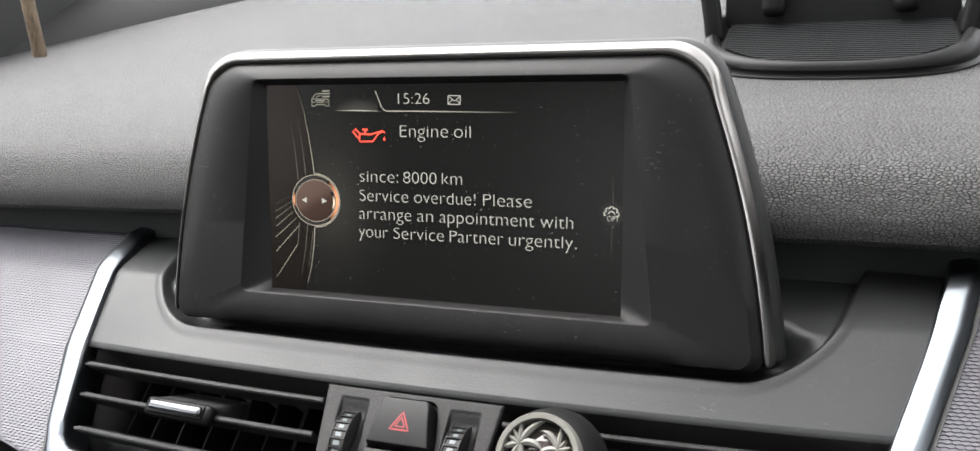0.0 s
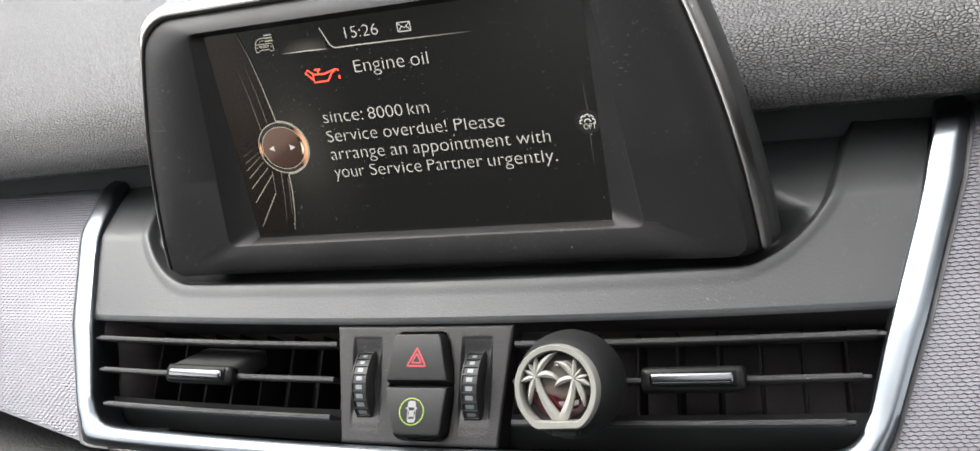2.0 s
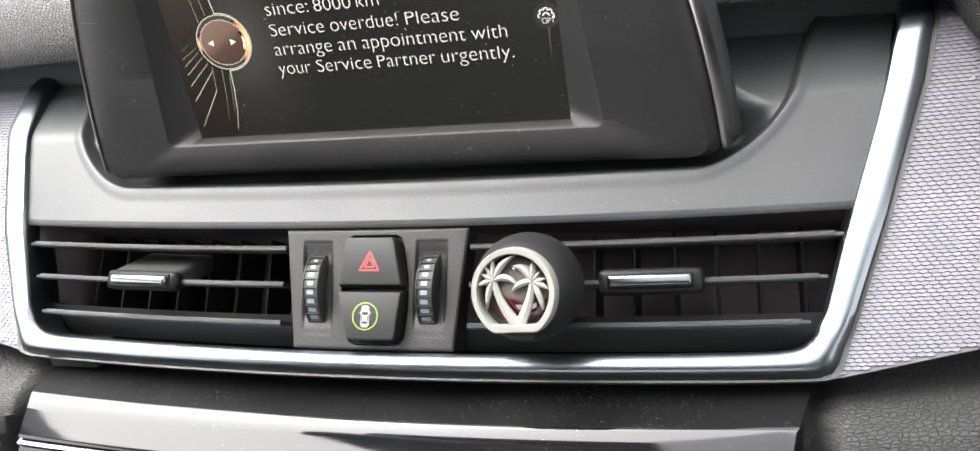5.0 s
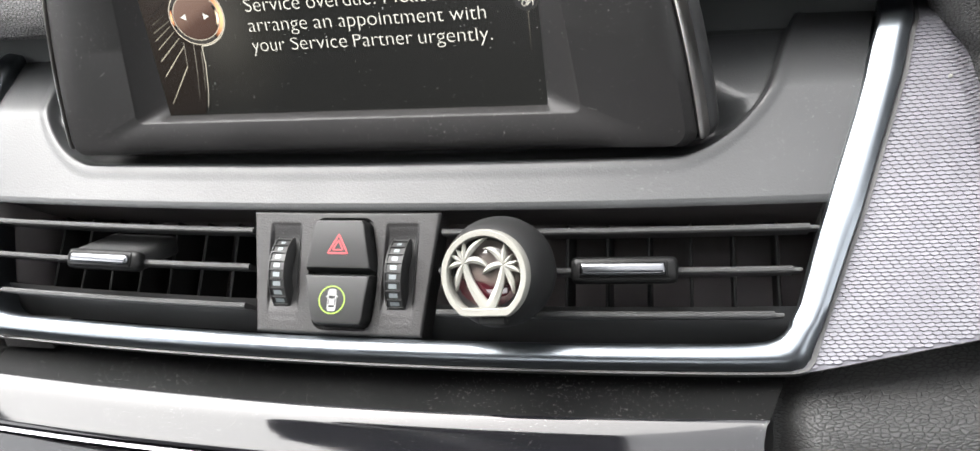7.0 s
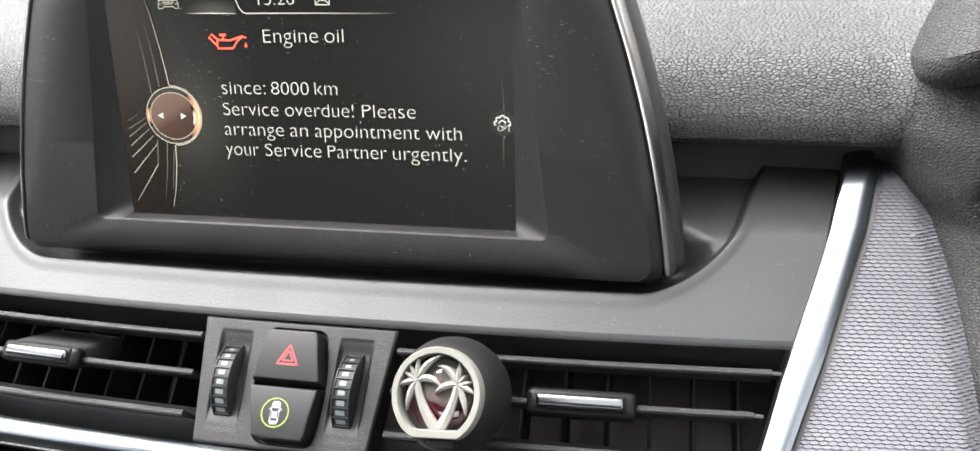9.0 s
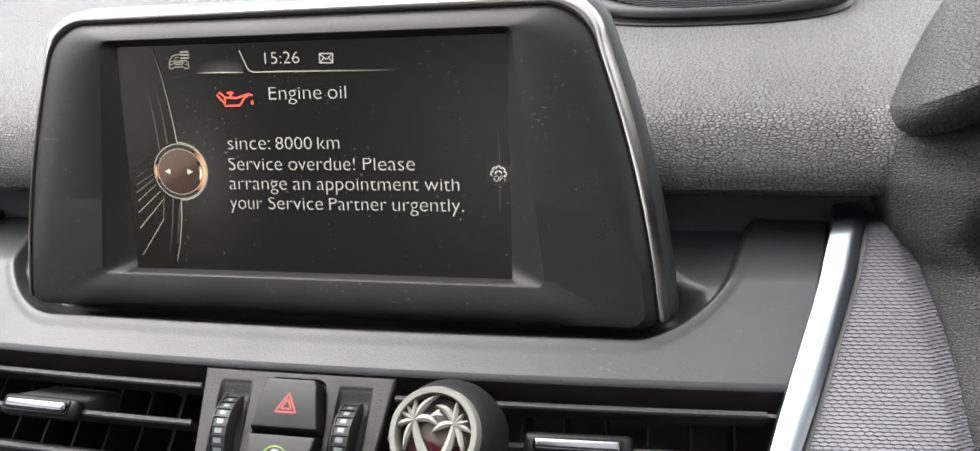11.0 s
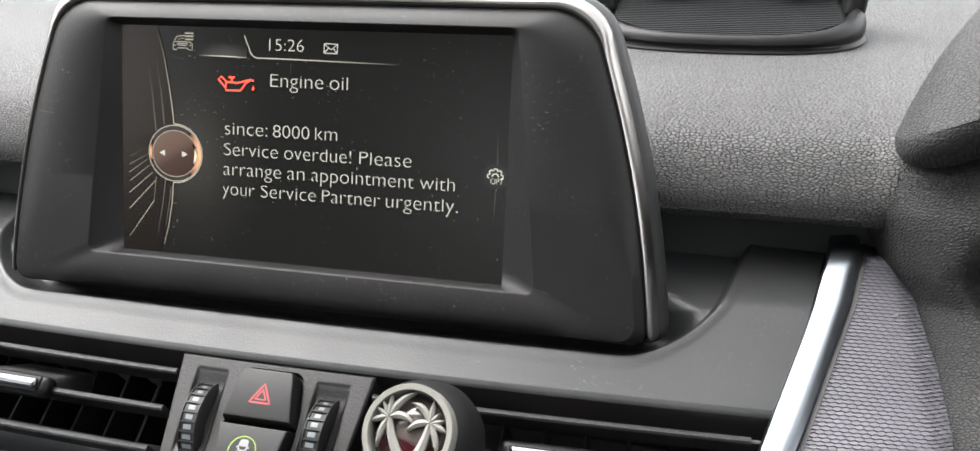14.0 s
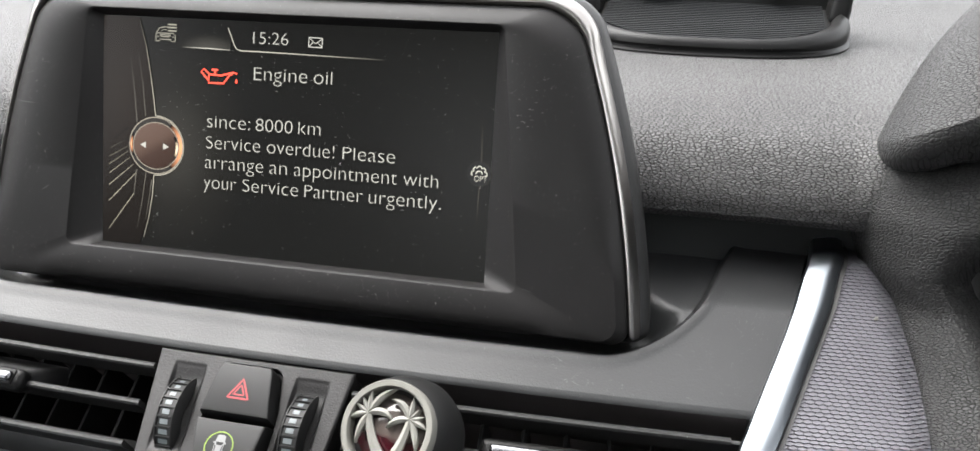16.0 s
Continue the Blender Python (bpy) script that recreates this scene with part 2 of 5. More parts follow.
_n = add(_t, "ShaderNodeTexNoise", Scale=1500.0, Detail=3.0)
_v = coords(_t)
_t.links.new(_v, _n.inputs["Vector"])
bump(_t, _b, _n.outputs[0], 0.4, 0.00004)
_n = add(_t, "ShaderNodeTexNoise", Scale=20.0, Detail=4.0)
_t.links.new(_v, _n.inputs["Vector"])
_t.links.new(ramp(_t, _n.outputs[0], [(0.3, (0.106, 0.104, 0.117)), (0.7, (0.130, 0.128, 0.142))]), _b.inputs["Base Color"])
RED_GLASS, _t, _b = principled("scent_capsule", (0.05, 0.04, 0.038), 0.03)
_b.inputs["Coat Weight"].default_value = 1.0
_b.inputs["Coat Roughness"].default_value = 0.02
_s = _t.nodes.new("ShaderNodeSeparateXYZ")
_v = coords(_t)
_t.links.new(_v, _s.inputs[0])
_n = add(_t, "ShaderNodeTexNoise", Scale=160.0, Detail=1.0)
_t.links.new(_v, _n.inputs["Vector"])
_lv = math_node(_t, "ADD", math_node(_t, "MULTIPLY", _s.outputs[2], 60.0), math_node(_t, "MULTIPLY", _n.outputs[0], 0.5))
_t.links.new(ramp(_t, _lv, [(0.38, (0.05, 0.004, 0.009)), (0.50, (0.035, 0.006, 0.009)), (0.56, (0.095, 0.075, 0.066)), (1.0, (0.10, 0.085, 0.078))]), _b.inputs["Base Color"])
WOOD, _t, _b = principled("raw_wood", (0.32, 0.24, 0.16), 0.7)
_w = add(_t, "ShaderNodeTexNoise", Scale=120.0, Detail=5.0)
_t.links.new(coords(_t, (6, 6, 1)), _w.inputs["Vector"])
_t.links.new(ramp(_t, _w.outputs[0], [(0.3, (0.10, 0.07, 0.045)), (0.7, (0.24, 0.18, 0.12))]), _b.inputs["Base Color"])
# the lit liquid-crystal panel, dusty in places: black with a faint warm glow beside the rotary symbol
LCD, _t, _b = principled("lit_screen", (0.004, 0.004, 0.004), 0.26, 0, 0.2)
_t.links.new(mix(_t, dust(_t, coords(_t), 1200.0, 0.34), (0.004, 0.004, 0.004), (0.2, 0.2, 0.2)), _b.inputs["Base Color"])
_tc = _t.nodes.new("ShaderNodeTexCoord")
_mp = _t.nodes.new("ShaderNodeMapping")
_mp.inputs["Location"].default_value = (1.46, 0, -1.35)
_mp.inputs["Scale"].default_value = (34, 0, 26)
_t.links.new(_tc.outputs["Object"], _mp.inputs["Vector"])
_g = _t.nodes.new("ShaderNodeTexGradient")
_g.gradient_type = "SPHERICAL"
_t.links.new(_mp.outputs[0], _g.inputs[0])
_t.links.new(ramp(_t, _g.outputs[0], [(0.0, (0.005, 0.005, 0.0045)), (0.45, (0.010, 0.0095, 0.008)), (1.0, (0.029, 0.0275, 0.0235))]), _b.inputs["Emission Color"])
_b.inputs["Emission Strength"].default_value = 0.32
UI_WHITE = glow("screen_white", (0.78, 0.76, 0.68), 0.165)
UI_LINE = glow("screen_dim_line", (0.6, 0.57, 0.46), 0.13)
UI_ICON = glow("screen_bright_icon", (0.85, 0.82, 0.7), 0.22)
UI_RED = glow("screen_red", (1.0, 0.10, 0.06), 0.36)
UI_BROWN, _t, _b = principled("screen_knob", (0.004, 0.004, 0.004), 0.26, 0, 0.2)
_sp = _t.nodes.new("ShaderNodeSeparateXYZ")
_t.links.new(coords(_t), _sp.inputs[0])
_up = math_node(_t, "ADD", math_node(_t, "MULTIPLY", math_node(_t, "SUBTRACT", _sp.outputs[2], 0.052), 40.0), math_node(_t, "MULTIPLY", math_node(_t, "ADD", _sp.outputs[0], 0.050), -22.0))
_t.links.new(ramp(_t, math_node(_t, "ADD", _up, 0.5), [(0.0, (0.04, 0.02, 0.014)), (0.42, (0.065, 0.036, 0.027)), (0.58, (0.13, 0.08, 0.06)), (1.0, (0.17, 0.11, 0.085))]), _b.inputs["Emission Color"])
_b.inputs["Emission Strength"].default_value = 0.2
UI_RING = glow("screen_ring", (0.62, 0.55, 0.44), 0.16)

# ---- building helpers ----


def thing(name, at, label, category, group="", kind=""):
    e = new(name)
    e.empty_display_size = 0.01
    e.matrix_world = RIG @ Matrix.Translation(at)
    e["base"] = tuple(at)
    return tagged(e, label, category, group, kind)


def base_of(ob):
    while ob.parent:
        ob = ob.parent
    return Vector(ob.get("base", (0, 0, 0)))


def part(name, bm, material, parent=None, label="", smooth=True, solid=0.0):
    """Links a bmesh, given in the dash's own axes, as one mesh object."""
    me = bpy.data.meshes.new(name)
    if parent:
        bmesh.ops.translate(bm, vec=-base_of(parent), verts=bm.verts)
    bmesh.ops.recalc_face_normals(bm, faces=bm.faces)
    bm.to_mesh(me)
    bm.free()
    me.materials.append(material)
    if smooth:
        for p in me.polygons:
            p.use_smooth = True
        me.set_sharp_from_angle(angle=radians(38))
    ob = new(name, me)
    if parent:
        ob.parent = parent
    else:
        ob.matrix_world = RIG
    if solid:
        s = ob.modifiers.new("thickness", "SOLIDIFY")
        s.thickness, s.offset = abs(solid), -1 if solid > 0 else 1
    return tagged(ob, label)


def sheet(f, us, vs):
    """A grid of f(u, v)."""
    bm = bmesh.new()
    rows = [[bm.verts.new(f(u, v)) for u in us] for v in vs]
    for a, b in zip(rows, rows[1:]):
        for i in range(len(us) - 1):
            bm.faces.new((a[i], a[i + 1], b[i + 1], b[i]))
    return bm


def loft(loops, closed=True, cap_first=False, cap_last=False, bm=None):
    bm = bm or bmesh.new()
    rows = [[bm.verts.new(p) for p in loop] for loop in loops]
    n = len(rows[0])
    for a, b in zip(rows, rows[1:]):
        for i in range(n if closed else n - 1):
            j = (i + 1) % n
            bm.faces.new((a[i], a[j], b[j], b[i]))
    if cap_first:
        bm.faces.new(rows[0])
    if cap_last:
        bm.faces.new(rows[-1])
    return bm


def block(m, size, bevel=0.0, segments=2):
    """A bevelled box of that size, placed by the matrix m."""
    bm = bmesh.new()
    bmesh.ops.create_cube(bm, size=1)
    bmesh.ops.scale(bm, vec=size, verts=bm.verts)
    if bevel:
        bmesh.ops.bevel(bm, geom=bm.edges[:], offset=bevel, segments=segments, affect="EDGES", profile=0.6)
    bmesh.ops.transform(bm, matrix=m, verts=bm.verts)
    return bm


def ribbon(points, width, thick=0.00005, closed=False):
    """A flat strip of even width along points (x, z), standing thick proud of the screen."""
    bm = bmesh.new()
    pts = [Vector((p[0], p[1])) for p in points]
    n = len(pts)
    rows = []
    for i, p in enumerate(pts):
        a = pts[i - 1] if i or closed else p
        b = pts[(i + 1) % n] if i < n - 1 or closed else p
        d = (b - a).normalized() if (b - a).length else Vector((1, 0))
        s = Vector((-d.y, d.x)) * width / 2
        rows.append([bm.verts.new((p.x + s.x, -thick, p.y + s.y)), bm.verts.new((p.x - s.x, -thick, p.y - s.y))])
    for i in range(n if closed else n - 1):
        a, b = rows[i], rows[(i + 1) % n]
        bm.faces.new((a[0], a[1], b[1], b[0]))
    return bm


def merged(*meshes):
    out = bmesh.new()
    for bm in meshes:
        me = bpy.data.meshes.new("tmp")
        bm.to_mesh(me)
        bm.free()
        out.from_mesh(me)
        bpy.data.meshes.remove(me)
    return out


def mapped(bm, f):
    for v in bm.verts:
        v.co = f(v.co)
    return bm


def circle(cx, cz, r, n=48, rz=None):
    rz = rz or r
    return [(cx + r * math.cos(2 * math.pi * i / n), cz + rz * math.sin(2 * math.pi * i / n)) for i in range(n)]


def disc(points, thick):
    bm = bmesh.new()
    bm.faces.new([bm.verts.new((x, -thick, z)) for x, z in points])
    return bm


def mm(points):
    return [(x / 1000, z / 1000) for x, z in points]


def lettering(text, x0, x1, base, cap):
    """The built-in font's letters as a flat mesh between x0 and x1."""
    def outline(body):
        cu = bpy.data.curves.new("letters", "FONT")
        cu.body, cu.offset = body, -0.019
        ob = new("letters", cu)
        dg = bpy.context.evaluated_depsgraph_get()
        me = bpy.data.meshes.new_from_object(ob.evaluated_get(dg))
        bpy.data.objects.remove(ob)
        bpy.data.curves.remove(cu)
        return me
    ref, low = outline("H"), outline("x")
    high, small = max(v.co.y for v in ref.vertices), max(v.co.y for v in low.vertices)
    me = outline(text)
    lo, hi = min(v.co.x for v in me.vertices), max(v.co.x for v in me.vertices)
    bm = bmesh.new()
    bm.from_mesh(me)
    tall = 0.74 if text.lower() != text.upper() and text != "OPT" else small / high
    for v in bm.verts:
        # taller small letters, as on the display
        y = v.co.y / small * tall if v.co.y < small else tall + (v.co.y - small) / (high - small) * (1 - tall)
        v.co = ((x0 + (v.co.x - lo) / (hi - lo) * (x1 - x0)), -0.00012, base + y * cap)
    bpy.data.meshes.remove(me)
    bpy.data.meshes.remove(low)
    bpy.data.meshes.remove(ref)
    return bm


# ---- the centre panel's surface ----
CURVE = 0.28
LOW = Vector((-0.6247, -0.7809))       # down the vent face, in (y, z)
LOW_N = Vector((-0.7809, 0.6247))
TOP_Z, BEND_Z = -0.031, -0.0008


def face_y(z, extra=-0.12):
    if z < TOP_Z:
        return -0.020 + 0.8 * (z - TOP_Z)
    # a broad rounded bend near the panel's head
    r, t = 0.004, z - BEND_Z + 0.004
    h = 0.0 if t < 0 else t * t / (4 * r) if t < 2 * r else t - r
    # the head turns in under the pad
    return -0.020 + 1.1 * (z - TOP_Z) + extra * h + 4.0 * max(0.0, z - 0.0125)


def head_lean(x, z):
    """How much further the panel's head leans back and sinks on the passenger side."""
    t = max(0.0, z - BEND_Z + 0.004)
    h = smooth(-0.10, -0.15, x) * t * t / (t + 0.006)
    return 0.75 * h, 0.29 * h


def on_face(x, z, n=0.0):
    """The place on the centre panel at x and z, n proud of it."""
    e = 0.002
    dy = (face_y(z + e) - face_y(z - e)) / (2 * e)
    ln = math.hypot(1, dy)
    back, drop = head_lean(x, z)
    return Vector((x, face_y(z) + back + CURVE * x * x - n / ln, z - drop + n * dy / ln))


def vent(x, s, n=0.0):
    """The place s down the vent face from its top edge, n proud of it."""
    return Vector((x, -0.020 + CURVE * x * x + LOW.x * s + LOW_N.x * n, TOP_Z + LOW.y * s + LOW_N.y * n))


def vent_frame(x, s, n=0.0):
    """Axes on the vent face: x along, y outward, z up the face."""
    o = vent(x, s, n)
    ex = Vector((1, 2 * CURVE * x, 0)).normalized()
    ey = Vector((0, LOW_N.x, LOW_N.y))
    ez = ex.cross(ey).normalized() * -1
    ez = ez if ez.z > 0 else -ez
    ey = ez.cross(ex)
    ey = ey if ey.y < 0 else -ey
    return Matrix(((ex.x, ey.x, ez.x, o.x), (ex.y, ey.y, ez.y, o.y), (ex.z, ey.z, ez.z, o.z), (0, 0, 0, 1)))


def smooth(a, b, v):
    v = min(1, max(0, (v - a) / (b - a)))
    return v * v * (3 - 2 * v)


def span(a, b, n):
    return [a + (b - a) * i / (n - 1) for i in range(n)]


def line(table, v):
    """Straight interpolation in a table of (key, value)."""
    if v <= table[0][0]:
        return table[0][1]
    for (a, p), (b, q) in zip(table, table[1:]):
        if v <= b:
            return p + (q - p) * (v - a) / (b - a)
    return table[-1][1]


# half-widths of the centre panel by height: inner and outer edge of the chrome frame
INNER = [(-0.0637, 0.1400), (-0.060, 0.1465), (-0.0547, 0.1500), (-0.0367, 0.1558), (-0.0299, 0.1585), (-0.016, 0.1645), (-0.0092, 0.1674), (-0.0018, 0.1701), (0.0022, 0.1712), (0.007, 0.1727), (0.0112, 0.1745), (0.03, 0.183)]
OUTER = [(-0.070, 0.1525), (-0.0594, 0.157), (-0.045, 0.163), (-0.0299, 0.1695), (-0.016, 0.1755), (-0.0008, 0.1822), (0.0095, 0.1850), (0.0108, 0.1857), (0.03, 0.192)]

# ---- dashboard: the long grained pad ----
PROFILE = [(0.085, 0.0284), (0.060, 0.0284), (0.045, 0.0279), (0.0385, 0.0275), (0.0352, 0.0278), (0.0333, 0.0289), (0.0325, 0.0309), (0.0322, 0.0342), (0.0329, 0.0385),
           (0.0343, 0.0432), (0.0360, 0.0466), (0.0384, 0.0493), (0.0420, 0.0519), (0.048, 0.0552), (0.056, 0.0588), (0.066, 0.0626), (0.086, 0.0681), (0.12, 0.0764), (0.17, 0.0886), (0.24, 0.106), (0.32, 0.126), (0.42, 0.150), (0.52, 0.173), (0.62, 0.195)]


def far_edge(x):
    return 0.84 * math.sqrt(max(0.02, 1 - (x / 0.68) ** 2))


def top_z(y):
    """The height of the pad's top, which rises a little more towards the windscreen."""
    return 0.0716 + (y - 0.1) * 0.2395 + 0.05 * max(0.0, y - 0.25)


def pad_point(x, k):
    y, z = PROFILE[k]
    if y > 0.1:
        f = (y - 0.1) / (0.62 - 0.1)
        ymax = max(far_edge(x), 0.1 + 0.02 * f)
        ny = 0.1 + f * (ymax - 0.1)
        z = top_z(ny)
        y = ny
    y += 0.05 * x * x if x < 0 else 0.0
    z -= 0.04 * x * x if x < 0 else 0.0
    # the pad's front turns towards the driver beside the instrument hood
    if x > 0.184 and y < 0.1:
        y -= 0.5 * (x - 0.184) * smooth(0.184, 0.194, x) * smooth(0.1, 0.05, y) * smooth(0.028, 0.046, z)
    return Vector((x, y, z))


XS = span(-0.665, -0.22, 46) + span(-0.215, 0.18, 80) + span(0.182, 0.204, 14) + span(0.21, 0.665, 36)
dash = thing("dashboard", (0, 0.3, 0.0), "dark grey grained soft-touch dashboard under a windscreen", "dashboard", kind="structure")
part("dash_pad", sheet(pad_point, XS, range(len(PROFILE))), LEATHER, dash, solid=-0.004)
# dark sheet that stands for the shade in the gap below the pad's lip
part("lip_shade_sheet", sheet(lambda x, v: Vector((x, 0.050 + 0.05 * x * x, v)), span(-0.66, 0.66, 40), (0.0285, 0.0, -0.03)), LIP_SHADE, dash)
# black band at the windscreen's foot
part("windscreen_foot", sheet(lambda x, v: Vector((x * (1 + 0.06 * v), far_edge(x) + 0.001 + 0.03 * v + 0.03 * v * v, top_z(far_edge(x)) - (0.04 * x * x if x < 0 else 0.0) - 0.006 + 0.07 * v)), span(-0.665, 0.665, 70), (0, 0.1, 0.3, 0.6, 1, 1.4)), FRIT, dash)

# ---- centre panel with its trough for the screen ----


def trough(x, z):
    """How deep inside the screen's trough: 0 on the rim, growing inwards."""
    d1 = z + 0.0186
    d2 = (0.1335 + 0.55 * (z + 0.0186) - abs(x)) * 0.87
    r = 0.02
    if d1 < r and d2 < r:
        return r - math.hypot(r - d1, r - d2)
    return min(d1, d2)


def panel_point(u, z):
    x = u * (line(INNER, z) + 0.001)
    d = trough(x, z)
    n = 0.0003 * smooth(-0.004, -0.001, d) - 0.0052 * smooth(-0.0002, 0.0030, d)
    # the trough's floor folds down along a slanting ridge
    q = (0.0014 - 0.41 * (abs(x) - 0.1233) - z) * 0.92
    n -= 0.0085 * smooth(-0.001, 0.009, q) * smooth(0.001, 0.008, d)
    # behind the bend the fascia falls away deeper than its frame
    t = max(0.0, z - BEND_Z + 0.002)
    return on_face(x, z, n) + Vector((0, 1.4 * t * t / (t + 0.003) * (1 - 0.55 * smooth(-0.10, -0.14, x)), 0))


centre = thing("centre_panel", (0, -0.02, -0.07), "satin black centre panel with a silver frame round the air vents", "dashboard panel", kind="structure")
ZS = [-0.0279 + i * 0.0003 for i in range(178)]
bm = sheet(panel_point, span(-1, 1, 640), ZS)
part("fascia", bm, FASCIA, centre)
part("fascia_lip", sheet(lambda u, v: on_face(u * 0.1592, -0.0279 - 0.0016 * v * (2 - v), -0.001 * v) - Vector((0, -0.010 * max(0, v - 1), 0.0)), span(-1, 1, 60), (0, 0.3, 0.6, 1, 2)), FASCIA, centre)

# silver frame: down one side, along the foot, up the other side
def frame_stations():
    out = []
    for z in [0.019, 0.016, 0.0138, 0.0125, 0.0095, 0.006, 0.002, -0.0008, -0.004] + span(-0.010, -0.058, 14):
        out.append(((line(OUTER, z), z), (line(INNER, z), z)))
    for o, i in (((0.1553, -0.0632), (0.1475, -0.0592)), ((0.1538, -0.0668), (0.1458, -0.0608)), ((0.1520, -0.0690), (0.1435, -0.0622)), ((0.1490, -0.0697), (0.1400, -0.0630)), ((0.145, -0.0699), (0.135, -0.0633))):
        out.append((o, i))
    for x in span(0.13, 0.0, 14):
        out.append(((x * 1.03, -0.0700), (x, -0.0634 - 0.0003 * (1 - x / 0.13))))
    left = [((-o[0], o[1]), (-i[0], i[1])) for o, i in out[:-1]]
    return out + left[::-1]


def frame_section(o, i):
    def at(f, n):
        return on_face(i[0] + (o[0] - i[0]) * f, i[1] + (o[1] - i[1]) * f, n)
    low = smooth(-0.058, -0.067, o[1])
    if low > 0.5:
        return [at(-0.02, -0.014), at(-0.01, -0.004), at(0.0, 0.0004), at(0.04, 0.0012), at(0.12, 0.0021), at(0.28, 0.0031), at(0.44, 0.0036), at(0.58, 0.0037), at(0.74, 0.0031), at(0.88, 0.0020), at(0.96, 0.0008), at(1.0, -0.001), at(1.0, -0.006)]
    return [at(-0.02, -0.014), at(-0.01, -0.004), at(0.0, 0.0004), at(0.03, 0.0016), at(0.08, 0.0023), at(0.30, 0.0029), at(0.60, 0.0035), at(0.70, 0.0036), at(0.80, 0.0034), at(0.95, 0.0027), at(0.985, 0.0018), at(1.0, -0.001), at(1.0, -0.006)]


part("chrome_frame", loft([frame_section(o, i) for o, i in frame_stations()], closed=False), CHROME, centre, "satin chrome frame")
part("frame_shadow_gap", loft([[on_face(o[0] * 1.0, o[1], 0.0005), on_face(o[0] * 1.008, o[1] - (0.0006 if o[1] < -0.066 else 0), 0.0008), on_face(o[0] * 1.010, o[1] - (0.001 if o[1] < -0.066 else 0), -0.004)] for o, i in frame_stations()], closed=False), BLACK, centre)
# vent shaft behind the slats, in the glare-lifted colour
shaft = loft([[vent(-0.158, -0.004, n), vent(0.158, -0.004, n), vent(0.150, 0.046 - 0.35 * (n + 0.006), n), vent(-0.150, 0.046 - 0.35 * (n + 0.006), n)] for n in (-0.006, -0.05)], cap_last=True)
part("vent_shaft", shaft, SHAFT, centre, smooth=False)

# ---- air vents ----


def slat(x0, x1, s):
    bm = bmesh.new()
    xs = span(x0, x1, max(2, int(abs(x1 - x0) / 0.008)))
    sec = [(-0.0120, 0.0003), (-0.0020, 0.0010), (-0.0006, 0.0011), (0.0, 0.0004), (0.0, -0.0004), (-0.0006, -0.0010), (-0.0020, -0.0010), (-0.0120, -0.0003)]
    return loft([[vent(x, s - h, n) for n, h in sec] for x in xs], True, True, True, bm)


def make_vent(side):
    x_in, x_out = (-0.0345, -0.1535) if side < 0 else (0.0365, 0.1535)
    v = thing("air_vent", vent((x_in + x_out) / 2, 0.02, -0.01), "black dashboard air vent with three slats and a chrome-tipped slider", "air vent", "centre air vents")
    slide = -0.0950 if side < 0 else 0.0977
    half = 0.0145 if side < 0 else 0.0148
    for s in (0.0056, 0.0187, 0.0326):
        edge = x_out - side * 0.0055 * (s - 0.0056) / 0.0131 * 0.9
        part("slat", slat(x_in, edge, s), SLAT, v)
        part("pivot", block(vent_frame(edge + side * 0.0012, s, -0.004), (0.003, 0.006, 0.0012), 0.0003), BLACK, v)
    for i in range(8):
        x = x_in + side * (0.009 + 0.0142 * i)
        part("vane", block(vent_frame(x, 0.021, -0.037), (0.0012, 0.018, 0.046), 0.0003, 1), VANE, v)
    sl = part("slider", block(vent_frame(slide, 0.0186, 0.0) @ pose(0, 0, 0, -27 if side < 0 else -6) @ pose(0, -0.0105, 0), (half * 2 + 0.002, 0.024, 0.0074 if side < 0 else 0.0064), 0.0022, 3), SLIDER, v)
    part("slider_collar", block(vent_frame(slide, 0.0186, 0.0004), (half * 2 + 0.0040, 0.006, 0.0076 if side < 0 else 0.0086), 0.0026, 3), COLLAR, sl)
    part("tip_seat", block(vent_frame(slide, 0.0186, 0.0034), (half * 2 - 0.0020, 0.0014, 0.0054), 0.0007, 2), COLLAR, sl)
    part("chrome_tip", block(vent_frame(slide, 0.0187, 0.0040), (half * 2 - 0.0030, 0.0030, 0.0036 if side < 0 else 0.0040), 0.0014, 4), BRIGHT, sl, "chrome slider strip")
    return v


make_vent(-1)
make_vent(1)

# ---- switch plate between the vents ----
switch = thing("switch_panel", vent(0, 0.042, 0.0), "matt black switch plate with hazard button and two thumbwheels", "switch panel")


def plate_loop(n):
    pts = [(-0.0345, -0.0012), (0.0358, -0.0012), (0.0320, 0.0412), (-0.0286, 0.0412)]
    out = []
    for i, p in enumerate(pts):
        q = pts[(i + 1) % 4]
        for k in range(12):
            f = 0.02 + 0.96 * k / 11
            out.append(vent(p[0] + (q[0] - p[0]) * f, p[1] + (q[1] - p[1]) * f, n))
    return out


def rounded(pts, r, k=6):
    """A polygon with its corners cut round."""
    out = []
    for i, p in enumerate(pts):
        p = Vector(p)
        a, b = Vector(pts[i - 1]) - p, Vector(pts[(i + 1) % len(pts)]) - p
        ra, rb = p + a.normalized() * min(r, a.length * 0.45), p + b.normalized() * min(r, b.length * 0.45)
        for j in range(k):
            f = j / (k - 1)
            out.append(tuple(ra * (1 - f) ** 2 + p * 2 * f * (1 - f) + rb * f * f))
    return out


